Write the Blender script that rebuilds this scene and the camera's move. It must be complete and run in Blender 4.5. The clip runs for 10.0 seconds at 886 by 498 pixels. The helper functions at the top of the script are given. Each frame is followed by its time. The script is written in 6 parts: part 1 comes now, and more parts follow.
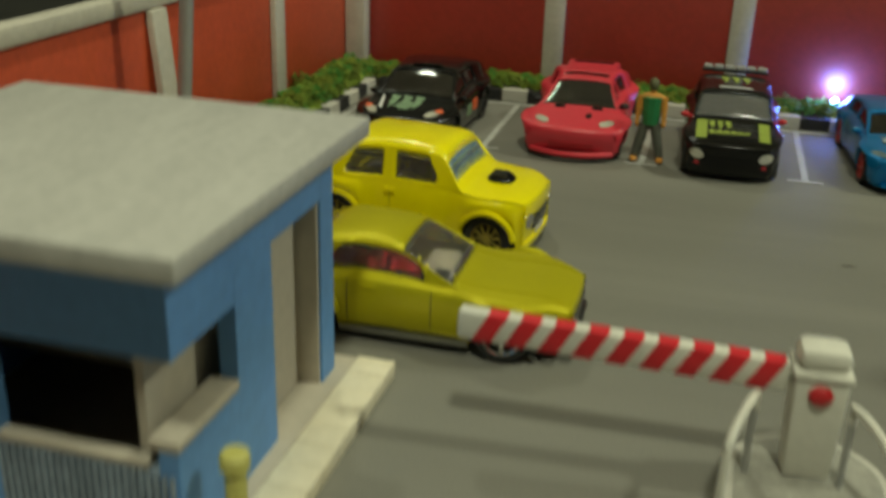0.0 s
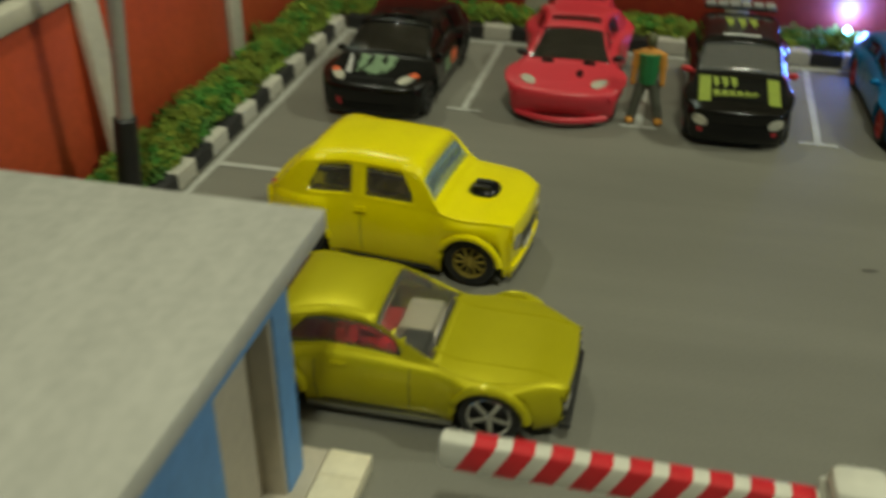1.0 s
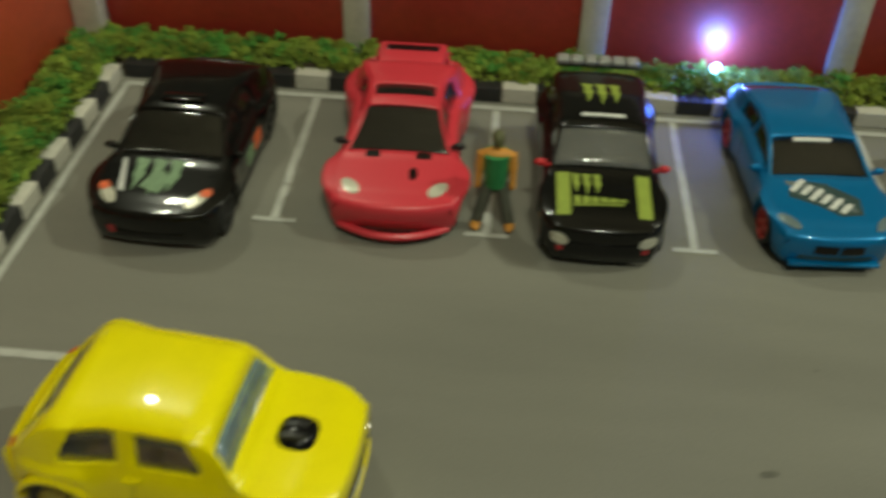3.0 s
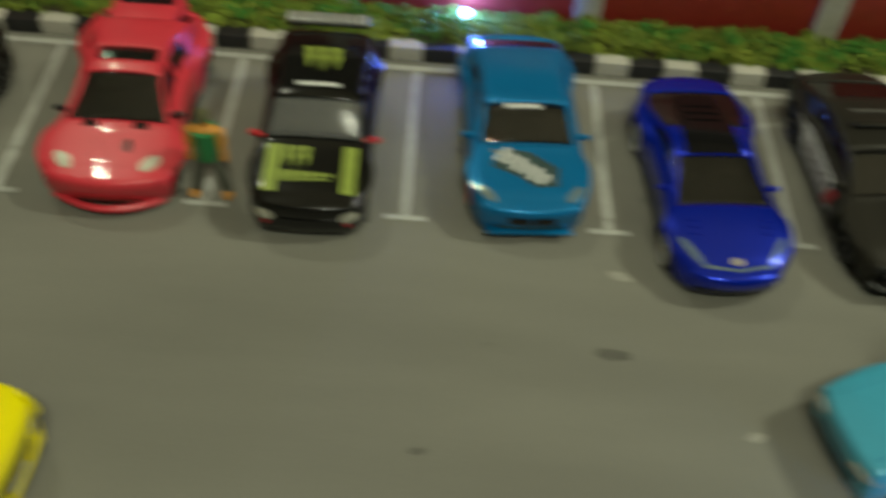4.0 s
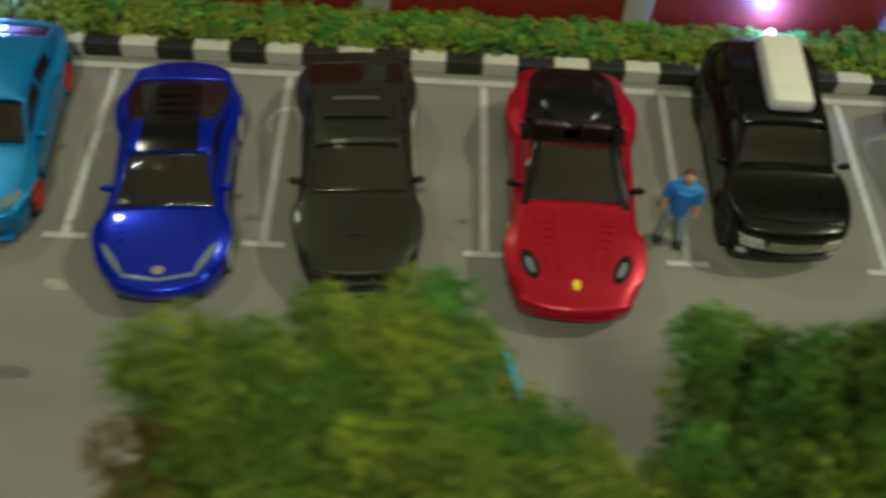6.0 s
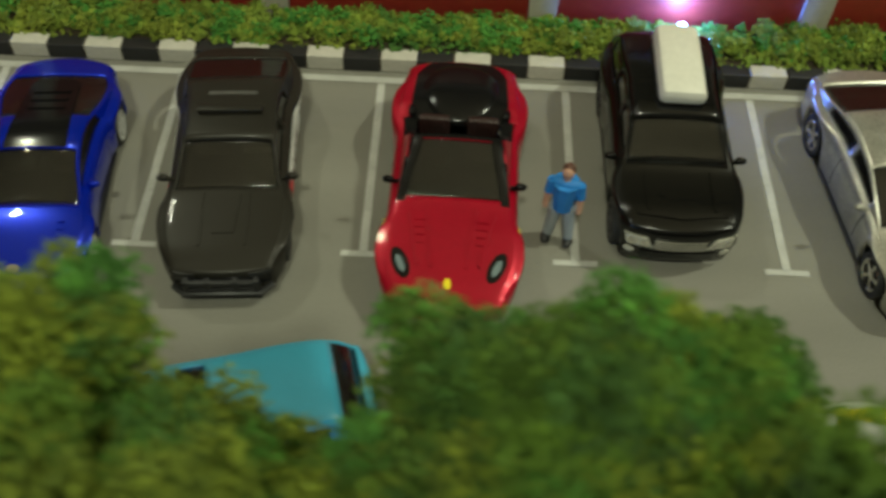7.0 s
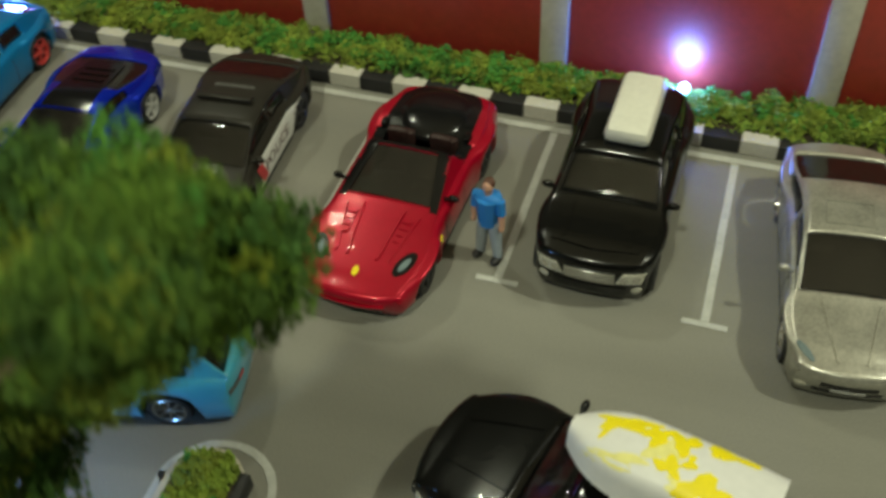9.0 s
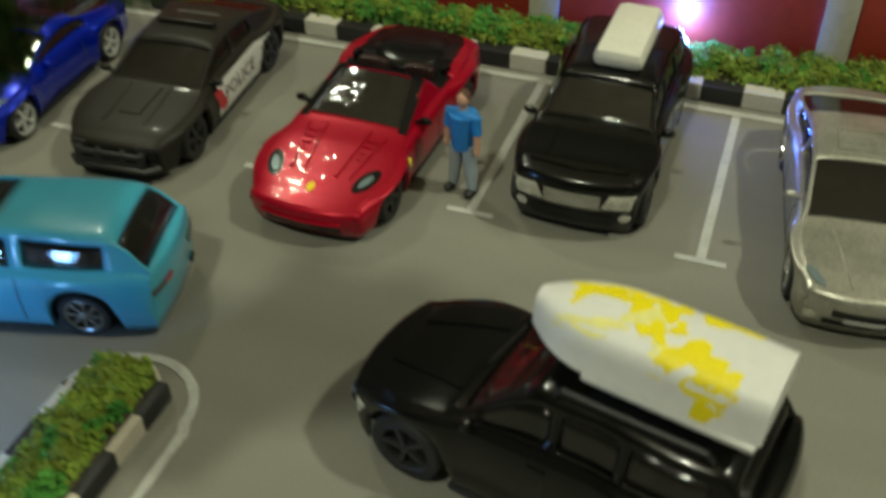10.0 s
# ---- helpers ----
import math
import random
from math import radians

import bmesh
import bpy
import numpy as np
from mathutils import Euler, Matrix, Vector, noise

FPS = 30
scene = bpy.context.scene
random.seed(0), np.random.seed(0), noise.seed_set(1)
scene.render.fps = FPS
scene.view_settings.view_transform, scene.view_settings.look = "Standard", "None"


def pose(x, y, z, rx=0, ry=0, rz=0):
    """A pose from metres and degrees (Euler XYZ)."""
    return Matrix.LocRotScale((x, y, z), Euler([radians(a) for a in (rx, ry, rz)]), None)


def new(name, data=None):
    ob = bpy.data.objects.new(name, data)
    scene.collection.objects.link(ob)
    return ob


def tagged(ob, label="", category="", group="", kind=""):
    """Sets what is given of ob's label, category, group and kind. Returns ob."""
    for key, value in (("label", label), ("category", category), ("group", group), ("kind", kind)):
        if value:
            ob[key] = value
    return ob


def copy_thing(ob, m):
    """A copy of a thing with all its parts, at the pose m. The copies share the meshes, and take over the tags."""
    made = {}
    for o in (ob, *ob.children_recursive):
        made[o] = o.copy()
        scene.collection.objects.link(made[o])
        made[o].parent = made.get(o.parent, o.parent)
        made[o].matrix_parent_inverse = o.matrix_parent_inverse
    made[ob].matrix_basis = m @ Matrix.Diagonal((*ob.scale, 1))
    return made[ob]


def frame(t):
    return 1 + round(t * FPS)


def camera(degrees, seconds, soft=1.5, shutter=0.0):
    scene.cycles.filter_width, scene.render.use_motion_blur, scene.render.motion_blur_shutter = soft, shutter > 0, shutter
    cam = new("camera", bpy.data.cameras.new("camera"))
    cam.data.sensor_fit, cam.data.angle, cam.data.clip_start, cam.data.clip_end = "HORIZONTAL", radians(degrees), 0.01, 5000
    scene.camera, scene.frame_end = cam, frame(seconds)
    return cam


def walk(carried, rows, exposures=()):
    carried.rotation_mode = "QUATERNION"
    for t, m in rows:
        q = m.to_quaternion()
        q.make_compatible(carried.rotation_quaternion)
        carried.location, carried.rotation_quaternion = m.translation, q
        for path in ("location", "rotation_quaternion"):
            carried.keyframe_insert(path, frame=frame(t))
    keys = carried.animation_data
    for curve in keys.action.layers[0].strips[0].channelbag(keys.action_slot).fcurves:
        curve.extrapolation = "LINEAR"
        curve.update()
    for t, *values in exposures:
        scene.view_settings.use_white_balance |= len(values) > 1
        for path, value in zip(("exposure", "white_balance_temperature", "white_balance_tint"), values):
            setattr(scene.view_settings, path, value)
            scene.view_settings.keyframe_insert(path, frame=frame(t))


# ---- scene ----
cam = camera(47.85, 10.0, soft=3.2, shutter=1.0)
cam.data.dof.use_dof = True
cam.data.dof.focus_distance, cam.data.dof.aperture_fstop = 0.24, 31.0
PATH = [
    (0.0, -0.03412, -0.32557, 0.09916, 67.51, -1.79, 15.44),
    (0.5, -0.03657, -0.30668, 0.11611, 64.37, -0.40, 15.94),
    (1.0, -0.04258, -0.28498, 0.12531, 58.82, -0.03, 13.95),
    (1.5, -0.04905, -0.26226, 0.14115, 54.96, -0.89, 10.37),
    (2.0, -0.06147, -0.24328, 0.14400, 54.98, -1.65, 7.76),
    (3.5, -0.03037, -0.18577, 0.17031, 46.91, -2.26, 3.50),
    (4.0, 0.00360, -0.18121, 0.19009, 41.84, -3.84, 1.99),
    (4.5, 0.04380, -0.17281, 0.19742, 38.99, -5.10, 1.39),
    (5.0, 0.08642, -0.16593, 0.20256, 37.69, -4.66, 1.18),
    (5.5, 0.11612, -0.15874, 0.20517, 37.45, -3.60, 1.44),
    (6.0, 0.14255, -0.15403, 0.20347, 37.22, -2.90, 1.14),
    (7.5, 0.20222, -0.15052, 0.19260, 38.52, 0.51, 3.97),
    (8.0, 0.23114, -0.15706, 0.19893, 37.70, 2.46, 9.53),
    (8.5, 0.25410, -0.15879, 0.19920, 40.13, 2.48, 14.01),
    (9.0, 0.26106, -0.16583, 0.18810, 44.36, 2.32, 18.28),
    (9.5, 0.27198, -0.17226, 0.16266, 48.08, 1.82, 20.65),
    (10.0, 0.27026, -0.17287, 0.13846, 50.62, 0.50, 19.95),
]
EXPOSURES = [(0.0, -0.35), (1.0, -0.45), (2.0, -0.45), (3.5, -0.3), (4.5, -0.45), (5.0, -0.45), (5.5, -0.35), (6.0, -0.35), (7.5, -0.1), (8.0, -0.08), (9.0, -0.15), (10.0, -0.22)]
walk(cam, [(t, pose(*row)) for t, *row in PATH], EXPOSURES)

# ---- light, room and exposure ----
world = bpy.data.worlds.new("room_dusk")
world.use_nodes = True
world.node_tree.nodes["Background"].inputs[0].default_value = (0.9, 0.95, 1.0, 1)
world.node_tree.nodes["Background"].inputs[1].default_value = 0.02
scene.world = world
scene.view_settings.exposure = 0.0


def room_lamp(name, at, size, watts, rgb):
    """A round lamp hanging in the room."""
    data = bpy.data.lights.new(name, "POINT")
    data.shadow_soft_size, data.energy, data.color = size, watts, rgb
    ob = new(name, data)
    ob.matrix_world = Matrix.Translation(at)
    return ob


LAMP_RGB = (0.925, 0.975, 0.725)
room_lamp("room_lamp_light", (1.0, 0.10, 1.1), 0.03, 38.0, LAMP_RGB)
room_lamp("room_lamp_light", (-0.50, 0.60, 1.2), 0.03, 14.0, LAMP_RGB)
room_lamp("room_lamp_light", (0.10, -0.66, 1.1), 0.045, 31.0, LAMP_RGB)

# ---- materials ----
MM = 0.001


def shader(name, rgb, rough=0.5, metal=0.0, vary=0.15, grain=600.0, patch=60.0, bump=0.1, coat=0.0, spec=0.5, island=0.0, objvary=0.0, glass=0.0, emit=0.0, rgb2=None, streak=None, wave=0.0, wave_size=160.0):
    """A surface with colour variation at two scales and a fine relief."""
    m = bpy.data.materials.new(name)
    m.use_nodes = True
    nt = m.node_tree
    n, ln = nt.nodes, nt.links.new
    p = n["Principled BSDF"]
    p.inputs["Roughness"].default_value = rough
    p.inputs["Metallic"].default_value = metal
    p.inputs["Specular IOR Level"].default_value = spec
    p.inputs["Coat Weight"].default_value = coat
    p.inputs["Coat Roughness"].default_value = 0.035
    p.inputs["Transmission Weight"].default_value = glass
    co = n.new("ShaderNodeTexCoord")
    fine, wide = n.new("ShaderNodeTexNoise"), n.new("ShaderNodeTexNoise")
    fine.inputs["Scale"].default_value, wide.inputs["Scale"].default_value = grain, patch
    fine.inputs["Detail"].default_value = wide.inputs["Detail"].default_value = 4
    for t in (fine, wide):
        ln(co.outputs["Object"], t.inputs["Vector"])
    if streak:
        mp = n.new("ShaderNodeMapping")
        mp.inputs["Scale"].default_value = streak
        ln(co.outputs["Object"], mp.inputs["Vector"])
        ln(mp.outputs[0], wide.inputs["Vector"])
    add = n.new("ShaderNodeMath")
    add.operation = "ADD"
    ln(fine.outputs["Fac"], add.inputs[0])
    ln(wide.outputs["Fac"], add.inputs[1])
    last = add.outputs[0]
    if island or objvary:
        src = n.new("ShaderNodeNewGeometry").outputs["Random Per Island"] if island else n.new("ShaderNodeObjectInfo").outputs["Random"]
        k = n.new("ShaderNodeMath")
        k.operation = "MULTIPLY_ADD"
        k.inputs[1].default_value = 2 * (island or objvary)
        ln(src, k.inputs[0])
        ln(last, k.inputs[2])
        sub = n.new("ShaderNodeMath")
        sub.operation = "SUBTRACT"
        sub.inputs[1].default_value = island or objvary
        ln(k.outputs[0], sub.inputs[0])
        last = sub.outputs[0]
    ramp = n.new("ShaderNodeMapRange")
    ramp.inputs["From Min"].default_value, ramp.inputs["From Max"].default_value = 0.6, 1.4
    ln(last, ramp.inputs["Value"])
    mix = n.new("ShaderNodeMix")
    mix.data_type = "RGBA"
    lo, hi = [c * (1 - vary) for c in rgb], [min(1, c * (1 + vary)) for c in rgb]
    if rgb2:
        lo, hi = rgb, rgb2
    mix.inputs["A"].default_value, mix.inputs["B"].default_value = (*lo, 1), (*hi, 1)
    ln(ramp.outputs[0], mix.inputs["Factor"])
    ln(mix.outputs["Result"], p.inputs["Base Color"])
    if bump:
        b = n.new("ShaderNodeBump")
        b.inputs["Strength"].default_value, b.inputs["Distance"].default_value = bump, 0.0004
        ln(fine.outputs["Fac"], b.inputs["Height"])
        ln(b.outputs[0], p.inputs["Normal"])
    if wave:
        broad, wb = n.new("ShaderNodeTexNoise"), n.new("ShaderNodeBump")
        broad.inputs["Scale"].default_value, broad.inputs["Detail"].default_value = wave_size, 2
        ln(co.outputs["Object"], broad.inputs["Vector"])
        wb.inputs["Strength"].default_value, wb.inputs["Distance"].default_value = 1.0, wave * MM
        ln(broad.outputs["Fac"], wb.inputs["Height"])
        ln(wb.outputs[0], p.inputs["Coat Normal"])
    if emit:
        p.inputs["Emission Color"].default_value = (*rgb, 1)
        p.inputs["Emission Strength"].default_value = emit
    return m


def paint(name, rgb, metal=0.2, rough=0.32, coat=1.0):
    return shader(name, rgb, rough, metal, vary=0.08, grain=2500, patch=90, bump=0.02, coat=coat, spec=0.2, wave=0.16)


M_ASPHALT = shader("asphalt_grey", (0.185, 0.178, 0.152), 0.75, vary=0.27, grain=2600, patch=14, bump=0.04, spec=0.35, streak=(0.45, 2.4, 1.0))
M_LINE = shader("road_paint_white", (0.42, 0.42, 0.39), 0.7, vary=0.2, grain=900, patch=150, bump=0.2)
M_RED_WALL = shader("wall_red", (0.36, 0.032, 0.02), 0.46, spec=0.85, vary=0.2, grain=500, patch=25, bump=0.12)
# side wall: lighter and more orange than the back wall's red
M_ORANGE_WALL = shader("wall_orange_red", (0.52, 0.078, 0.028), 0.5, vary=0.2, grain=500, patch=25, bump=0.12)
M_CREAM = shader("post_offwhite", (0.52, 0.49, 0.41), 0.6, vary=0.14, grain=500, patch=70, bump=0.15)
M_KERB_W = shader("kerb_white", (0.52, 0.50, 0.44), 0.6, vary=0.15, grain=700, patch=120, bump=0.2, objvary=0.15)
M_KERB_B = shader("kerb_black", (0.015, 0.015, 0.016), 0.55, vary=0.3, grain=700, patch=120, bump=0.2, objvary=0.15)
M_SOIL = shader("soil_brown", (0.06, 0.045, 0.025), 0.9, vary=0.4, grain=900, patch=200, bump=0.5)
M_GRASS = shader("turf_green", (0.06, 0.11, 0.012), 0.85, grain=300, patch=95, bump=0.3, island=0.06, rgb2=(0.26, 0.31, 0.03))
M_GRASS_B = shader("turf_bright_green", (0.02, 0.13, 0.015), 0.85, grain=330, patch=75, bump=0.3, island=0.12, rgb2=(0.11, 0.34, 0.045))
M_LEAF = shader("foliage_green", (0.022, 0.055, 0.006), 0.85, grain=150, patch=48, bump=0.3, island=0.07, rgb2=(0.105, 0.20, 0.010))
M_LEAF_Y = shader("foliage_olive", (0.05, 0.085, 0.010), 0.85, grain=150, patch=48, bump=0.3, island=0.07, rgb2=(0.23, 0.29, 0.016))
M_LEAF_D = shader("foliage_deep", (0.02, 0.042, 0.005), 0.85, grain=200, patch=70, bump=0.3, island=0.05, rgb2=(0.06, 0.16, 0.02))
M_LEAF_B = shader("foliage_bright", (0.02, 0.085, 0.01), 0.85, grain=200, patch=70, bump=0.3, island=0.05, rgb2=(0.10, 0.29, 0.03))
M_LEAF_G = shader("foliage_grey_green", (0.05, 0.095, 0.025), 0.85, grain=200, patch=70, bump=0.3, island=0.05, rgb2=(0.17, 0.25, 0.055))
M_LEAF_R = shader("foliage_russet", (0.06, 0.045, 0.008), 0.85, grain=200, patch=70, bump=0.3, island=0.05, rgb2=(0.20, 0.13, 0.02))
M_GRASS_Y = shader("turf_yellow", (0.08, 0.15, 0.015), 0.85, grain=300, patch=95, bump=0.3, island=0.06, rgb2=(0.30, 0.40, 0.045))
M_GRASS_D = shader("turf_deep_green", (0.02, 0.075, 0.01), 0.85, grain=300, patch=95, bump=0.3, island=0.06, rgb2=(0.10, 0.24, 0.03))
M_BARK = shader("bark_brown", (0.09, 0.06, 0.035), 0.85, vary=0.35, grain=700, patch=200, bump=0.5)
M_BLUE = shader("booth_blue", (0.12, 0.29, 0.60), 0.6, vary=0.12, grain=500, patch=60, bump=0.15)
M_ROOF = shader("roof_grey_wood", (0.43, 0.42, 0.385), 0.7, vary=0.17, grain=500, patch=60, bump=0.15, streak=(2.6, 0.35, 1.0))
M_BOARD = shader("board_beige", (0.47, 0.42, 0.34), 0.7, vary=0.1, grain=500, patch=60, bump=0.1)
M_WHITE = shader("plastic_white", (0.68, 0.66, 0.58), 0.45, vary=0.08, grain=600, patch=80, bump=0.08)
M_RED = shader("stripe_red", (0.55, 0.02, 0.025), 0.5, vary=0.12, grain=600, patch=120, bump=0.08)
M_BLACK = shader("plastic_black", (0.012, 0.012, 0.013), 0.5, vary=0.3, grain=900, patch=100, bump=0.08)
M_RUBBER = shader("tyre_black", (0.014, 0.014, 0.014), 0.6, vary=0.3, grain=1200, patch=150, bump=0.15)
M_CHROME = shader("chrome", (0.75, 0.74, 0.72), 0.16, 1.0, vary=0.06, grain=900, patch=150, bump=0.02)
M_GREY_METAL = shader("pole_grey", (0.42, 0.42, 0.41), 0.4, 0.5, vary=0.1, grain=700, patch=80, bump=0.05)
M_GLASS_DARK = shader("tinted_glass", (0.075, 0.07, 0.062), 0.06, vary=0.1, grain=300, patch=50, bump=0.0, glass=0.93, coat=0.35, spec=0.25, wave=1.3, wave_size=75.0)
M_GLASS_BLUE = shader("pale_blue_glass", (0.42, 0.56, 0.62), 0.06, vary=0.1, grain=300, patch=50, bump=0.0, glass=0.85)
# half-opaque grey: a bright windscreen reflection put into the glass colour
M_GLASS_SHEEN = shader("glass_grey_sheen", (0.20, 0.20, 0.195), 0.08, vary=0.1, grain=300, patch=120, bump=0.0, glass=0.6)
M_LENS = shader("headlight_lens", (0.62, 0.6, 0.5), 0.15, 0.2, vary=0.25, grain=1500, patch=300, bump=0.05, coat=1)
M_SEAM = shader("panel_gap_dark", (0.02, 0.02, 0.02), 0.7, vary=0.2, bump=0)
M_TABLE = shader("table_dark", (0.02, 0.021, 0.017), 0.45, vary=0.35, grain=40, patch=6, bump=0.05)
M_CEILING = shader("ceiling_paint", (0.42, 0.36, 0.26), 0.85, vary=0.06, grain=30, patch=2, bump=0.05)
M_ROOM = shader("room_paint", (0.12, 0.115, 0.098), 0.8, vary=0.1, grain=30, patch=2, bump=0.05)

# ---- mesh helpers (sizes in millimetres) ----


def part(name, bm, material, parent=None, label="", smooth=35.0, at=None):
    """Links a bmesh, built in millimetres, as one mesh object."""
    me = bpy.data.meshes.new(name)
    bm.to_mesh(me)
    bm.free()
    me.transform(Matrix.Scale(MM, 4))
    me.materials.append(material)
    if smooth:
        me.polygons.foreach_set("use_smooth", [True] * len(me.polygons))
        me.set_sharp_from_angle(angle=radians(smooth))
    ob = new(name, me)
    ob.parent = parent
    if at is not None:
        ob.matrix_basis = Matrix.Translation(Vector(at) * MM)
    if label:
        ob["label"] = label
    return ob


def thing(name, label, category, m=None, group="", kind=""):
    ob = new(name)
    ob.empty_display_size = 0.005
    if m is not None:
        ob.matrix_basis = m
    return tagged(ob, label, category, group, kind)


def mm_pose(x, y, z=0, rz=0):
    return pose(x * MM, y * MM, z * MM, 0, 0, rz)


def add_box(bm, x0, x1, y0, y1, z0, z1, bevel=0.0, m=None):
    g = bmesh.ops.create_cube(bm, size=1)
    vs = g["verts"]
    for v in vs:
        v.co = Vector(((x0 + x1) / 2 + v.co.x * (x1 - x0), (y0 + y1) / 2 + v.co.y * (y1 - y0), (z0 + z1) / 2 + v.co.z * (z1 - z0)))
    if bevel:
        es = list({e for v in vs for e in v.link_edges})
        r = bmesh.ops.bevel(bm, geom=es, offset=bevel, segments=2, affect="EDGES", profile=0.5)
        vs = list({v for f in r["faces"] for v in f.verts} | {v for v in vs if v.is_valid})
    if m is not None:
        bmesh.ops.transform(bm, matrix=m, verts=vs)
    return vs


def box(x0, x1, y0, y1, z0, z1, bevel=0.0):
    bm = bmesh.new()
    add_box(bm, x0, x1, y0, y1, z0, z1, bevel)
    return bm


def lathe(profile, seg=24, axis="z", closed=False):
    """Spins a list of (radius, height) round an axis."""
    bm = bmesh.new()
    rings = []
    for r, h in profile:
        ring = []
        for k in range(seg):
            a = 2 * math.pi * k / seg
            c, s = r * math.cos(a), r * math.sin(a)
            ring.append(bm.verts.new((c, s, h) if axis == "z" else (c, h, s)))
        rings.append(ring)
    pairs = list(zip(rings, rings[1:])) + ([(rings[-1], rings[0])] if closed else [])
    for a, b in pairs:
        for k in range(seg):
            bm.faces.new((a[k], a[(k + 1) % seg], b[(k + 1) % seg], b[k]))
    if not closed:
        bm.faces.new(rings[0])
        bm.faces.new(rings[-1])
    bmesh.ops.recalc_face_normals(bm, faces=bm.faces)
    return bm


def tube(points, radius, seg=10):
    """A round bar along a line of points."""
    bm = bmesh.new()
    pts = [Vector(p) for p in points]
    rings = []
    for i, p in enumerate(pts):
        d = (pts[min(i + 1, len(pts) - 1)] - pts[max(i - 1, 0)]).normalized()
        a = d.cross(Vector((0.3, 0.2, 1) if abs(d.z) < 0.9 else (1, 0.1, 0))).normalized()
        b = d.cross(a)
        r = radius[i] if isinstance(radius, (list, tuple)) else radius
        rings.append([bm.verts.new(p + r * (math.cos(2 * math.pi * k / seg) * a + math.sin(2 * math.pi * k / seg) * b)) for k in range(seg)])
    for a, b in zip(rings, rings[1:]):
        for k in range(seg):
            bm.faces.new((a[k], a[(k + 1) % seg], b[(k + 1) % seg], b[k]))
    bm.faces.new(rings[0])
    bm.faces.new(rings[-1])
    bmesh.ops.recalc_face_normals(bm, faces=bm.faces)
    return bm


OCT_V = np.array([(1, 0, 0), (-1, 0, 0), (0, 1, 0), (0, -1, 0), (0, 0, 1), (0, 0, -1)], float)
OCT_F = np.array([(0, 2, 4), (2, 1, 4), (1, 3, 4), (3, 0, 4), (2, 0, 5), (1, 2, 5), (3, 1, 5), (0, 3, 5)])


def crumbs(name, centres, sizes, material, parent=None, seed=1):
    """One mesh of many small ragged flakes of foam, in millimetres."""
    rng = np.random.default_rng(seed)
    c, s = np.asarray(centres, float), np.asarray(sizes, float)
    n = len(c)
    v = OCT_V[None] * rng.uniform(0.35, 1.35, (n, 6, 1)) * s[:, None, None] + rng.normal(0, 0.12, (n, 6, 3)) * s[:, None, None]
    q = rng.normal(0, 1, (n, 4))
    q /= np.linalg.norm(q, axis=1, keepdims=True)
    w, x, y, z = q.T
    R = np.stack([1 - 2 * (y * y + z * z), 2 * (x * y - z * w), 2 * (x * z + y * w), 2 * (x * y + z * w), 1 - 2 * (x * x + z * z), 2 * (y * z - x * w), 2 * (x * z - y * w), 2 * (y * z + x * w), 1 - 2 * (x * x + y * y)], 1).reshape(n, 3, 3)
    v = np.einsum("nij,nkj->nki", R, v) + c[:, None, :]
    f = (OCT_F[None] + 6 * np.arange(n)[:, None, None]).reshape(-1, 3)
    me = bpy.data.meshes.new(name)
    me.from_pydata((v.reshape(-1, 3) * MM).tolist(), [], f.tolist())
    me.materials.append(material)
    ob = new(name, me)
    ob.parent = parent
    return ob

# ---- the diorama board, walls and markings ----
KERB_Y, KERB_X, WALL_Y, WALL_X, WALL_TOP = 66.0, -168.0, 87.0, -187.0, 52.0
EAST, SOUTH = 390.0, -420.0


def structure(name, bm, material, label, category, smooth=35.0):
    return tagged(part(name, bm, material, smooth=smooth), label, category, kind="structure")


ground_bm = bmesh.new()
bmesh.ops.create_grid(ground_bm, x_segments=60, y_segments=50, size=0.5)
for v in ground_bm.verts:
    x, y = WALL_X + 1 + (v.co.x + 0.5) * (EAST - WALL_X - 1), SOUTH + (v.co.y + 0.5) * (WALL_Y + 3 - SOUTH)
    v.co = (x, y, 0)
structure("ground", ground_bm, M_ASPHALT, "grey asphalt-painted board of the model car park", "ground")
structure("base_board", box(WALL_X - 8, EAST, SOUTH, WALL_Y + 12, -12, -0.6, 0.8), M_BOARD, "thick beige board under the model car park", "board")
structure("wall_north", box(WALL_X - 6, EAST, WALL_Y, WALL_Y + 6, 0, WALL_TOP, 0.5), M_RED_WALL, "dark red painted back wall of the car park", "wall")
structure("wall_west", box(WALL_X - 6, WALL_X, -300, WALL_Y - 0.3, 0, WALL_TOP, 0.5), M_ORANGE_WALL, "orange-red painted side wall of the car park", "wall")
structure("trim_north", box(WALL_X + 1.5, EAST, WALL_Y - 2, WALL_Y + 8, WALL_TOP + 0.1, WALL_TOP + 5, 0.8), M_CREAM, "off-white capping strip on the red back wall", "wall cap")
structure("trim_west", box(WALL_X - 4.5, WALL_X + 1.4, -300, WALL_Y + 8, WALL_TOP + 0.1, WALL_TOP + 5, 0.8), M_CREAM, "off-white capping strip on the red side wall", "wall cap")


def wall_post(x, y, along, lean=0.0):
    bm = bmesh.new()
    if along == "x":
        add_box(bm, x - 4.2, x + 4.2, WALL_Y - 2.6, WALL_Y - 0.1, 0, WALL_TOP, 0.5)
    else:
        add_box(bm, WALL_X + 0.1, WALL_X + 2.6, y - 4.0, y + 4.0, 0, WALL_TOP, 0.5)
        for v in bm.verts:
            v.co.x += lean * (1 - v.co.z / WALL_TOP)
    return tagged(part("wall_post", bm, M_CREAM), "off-white flat post against the red wall", "post", "posts of the red walls")


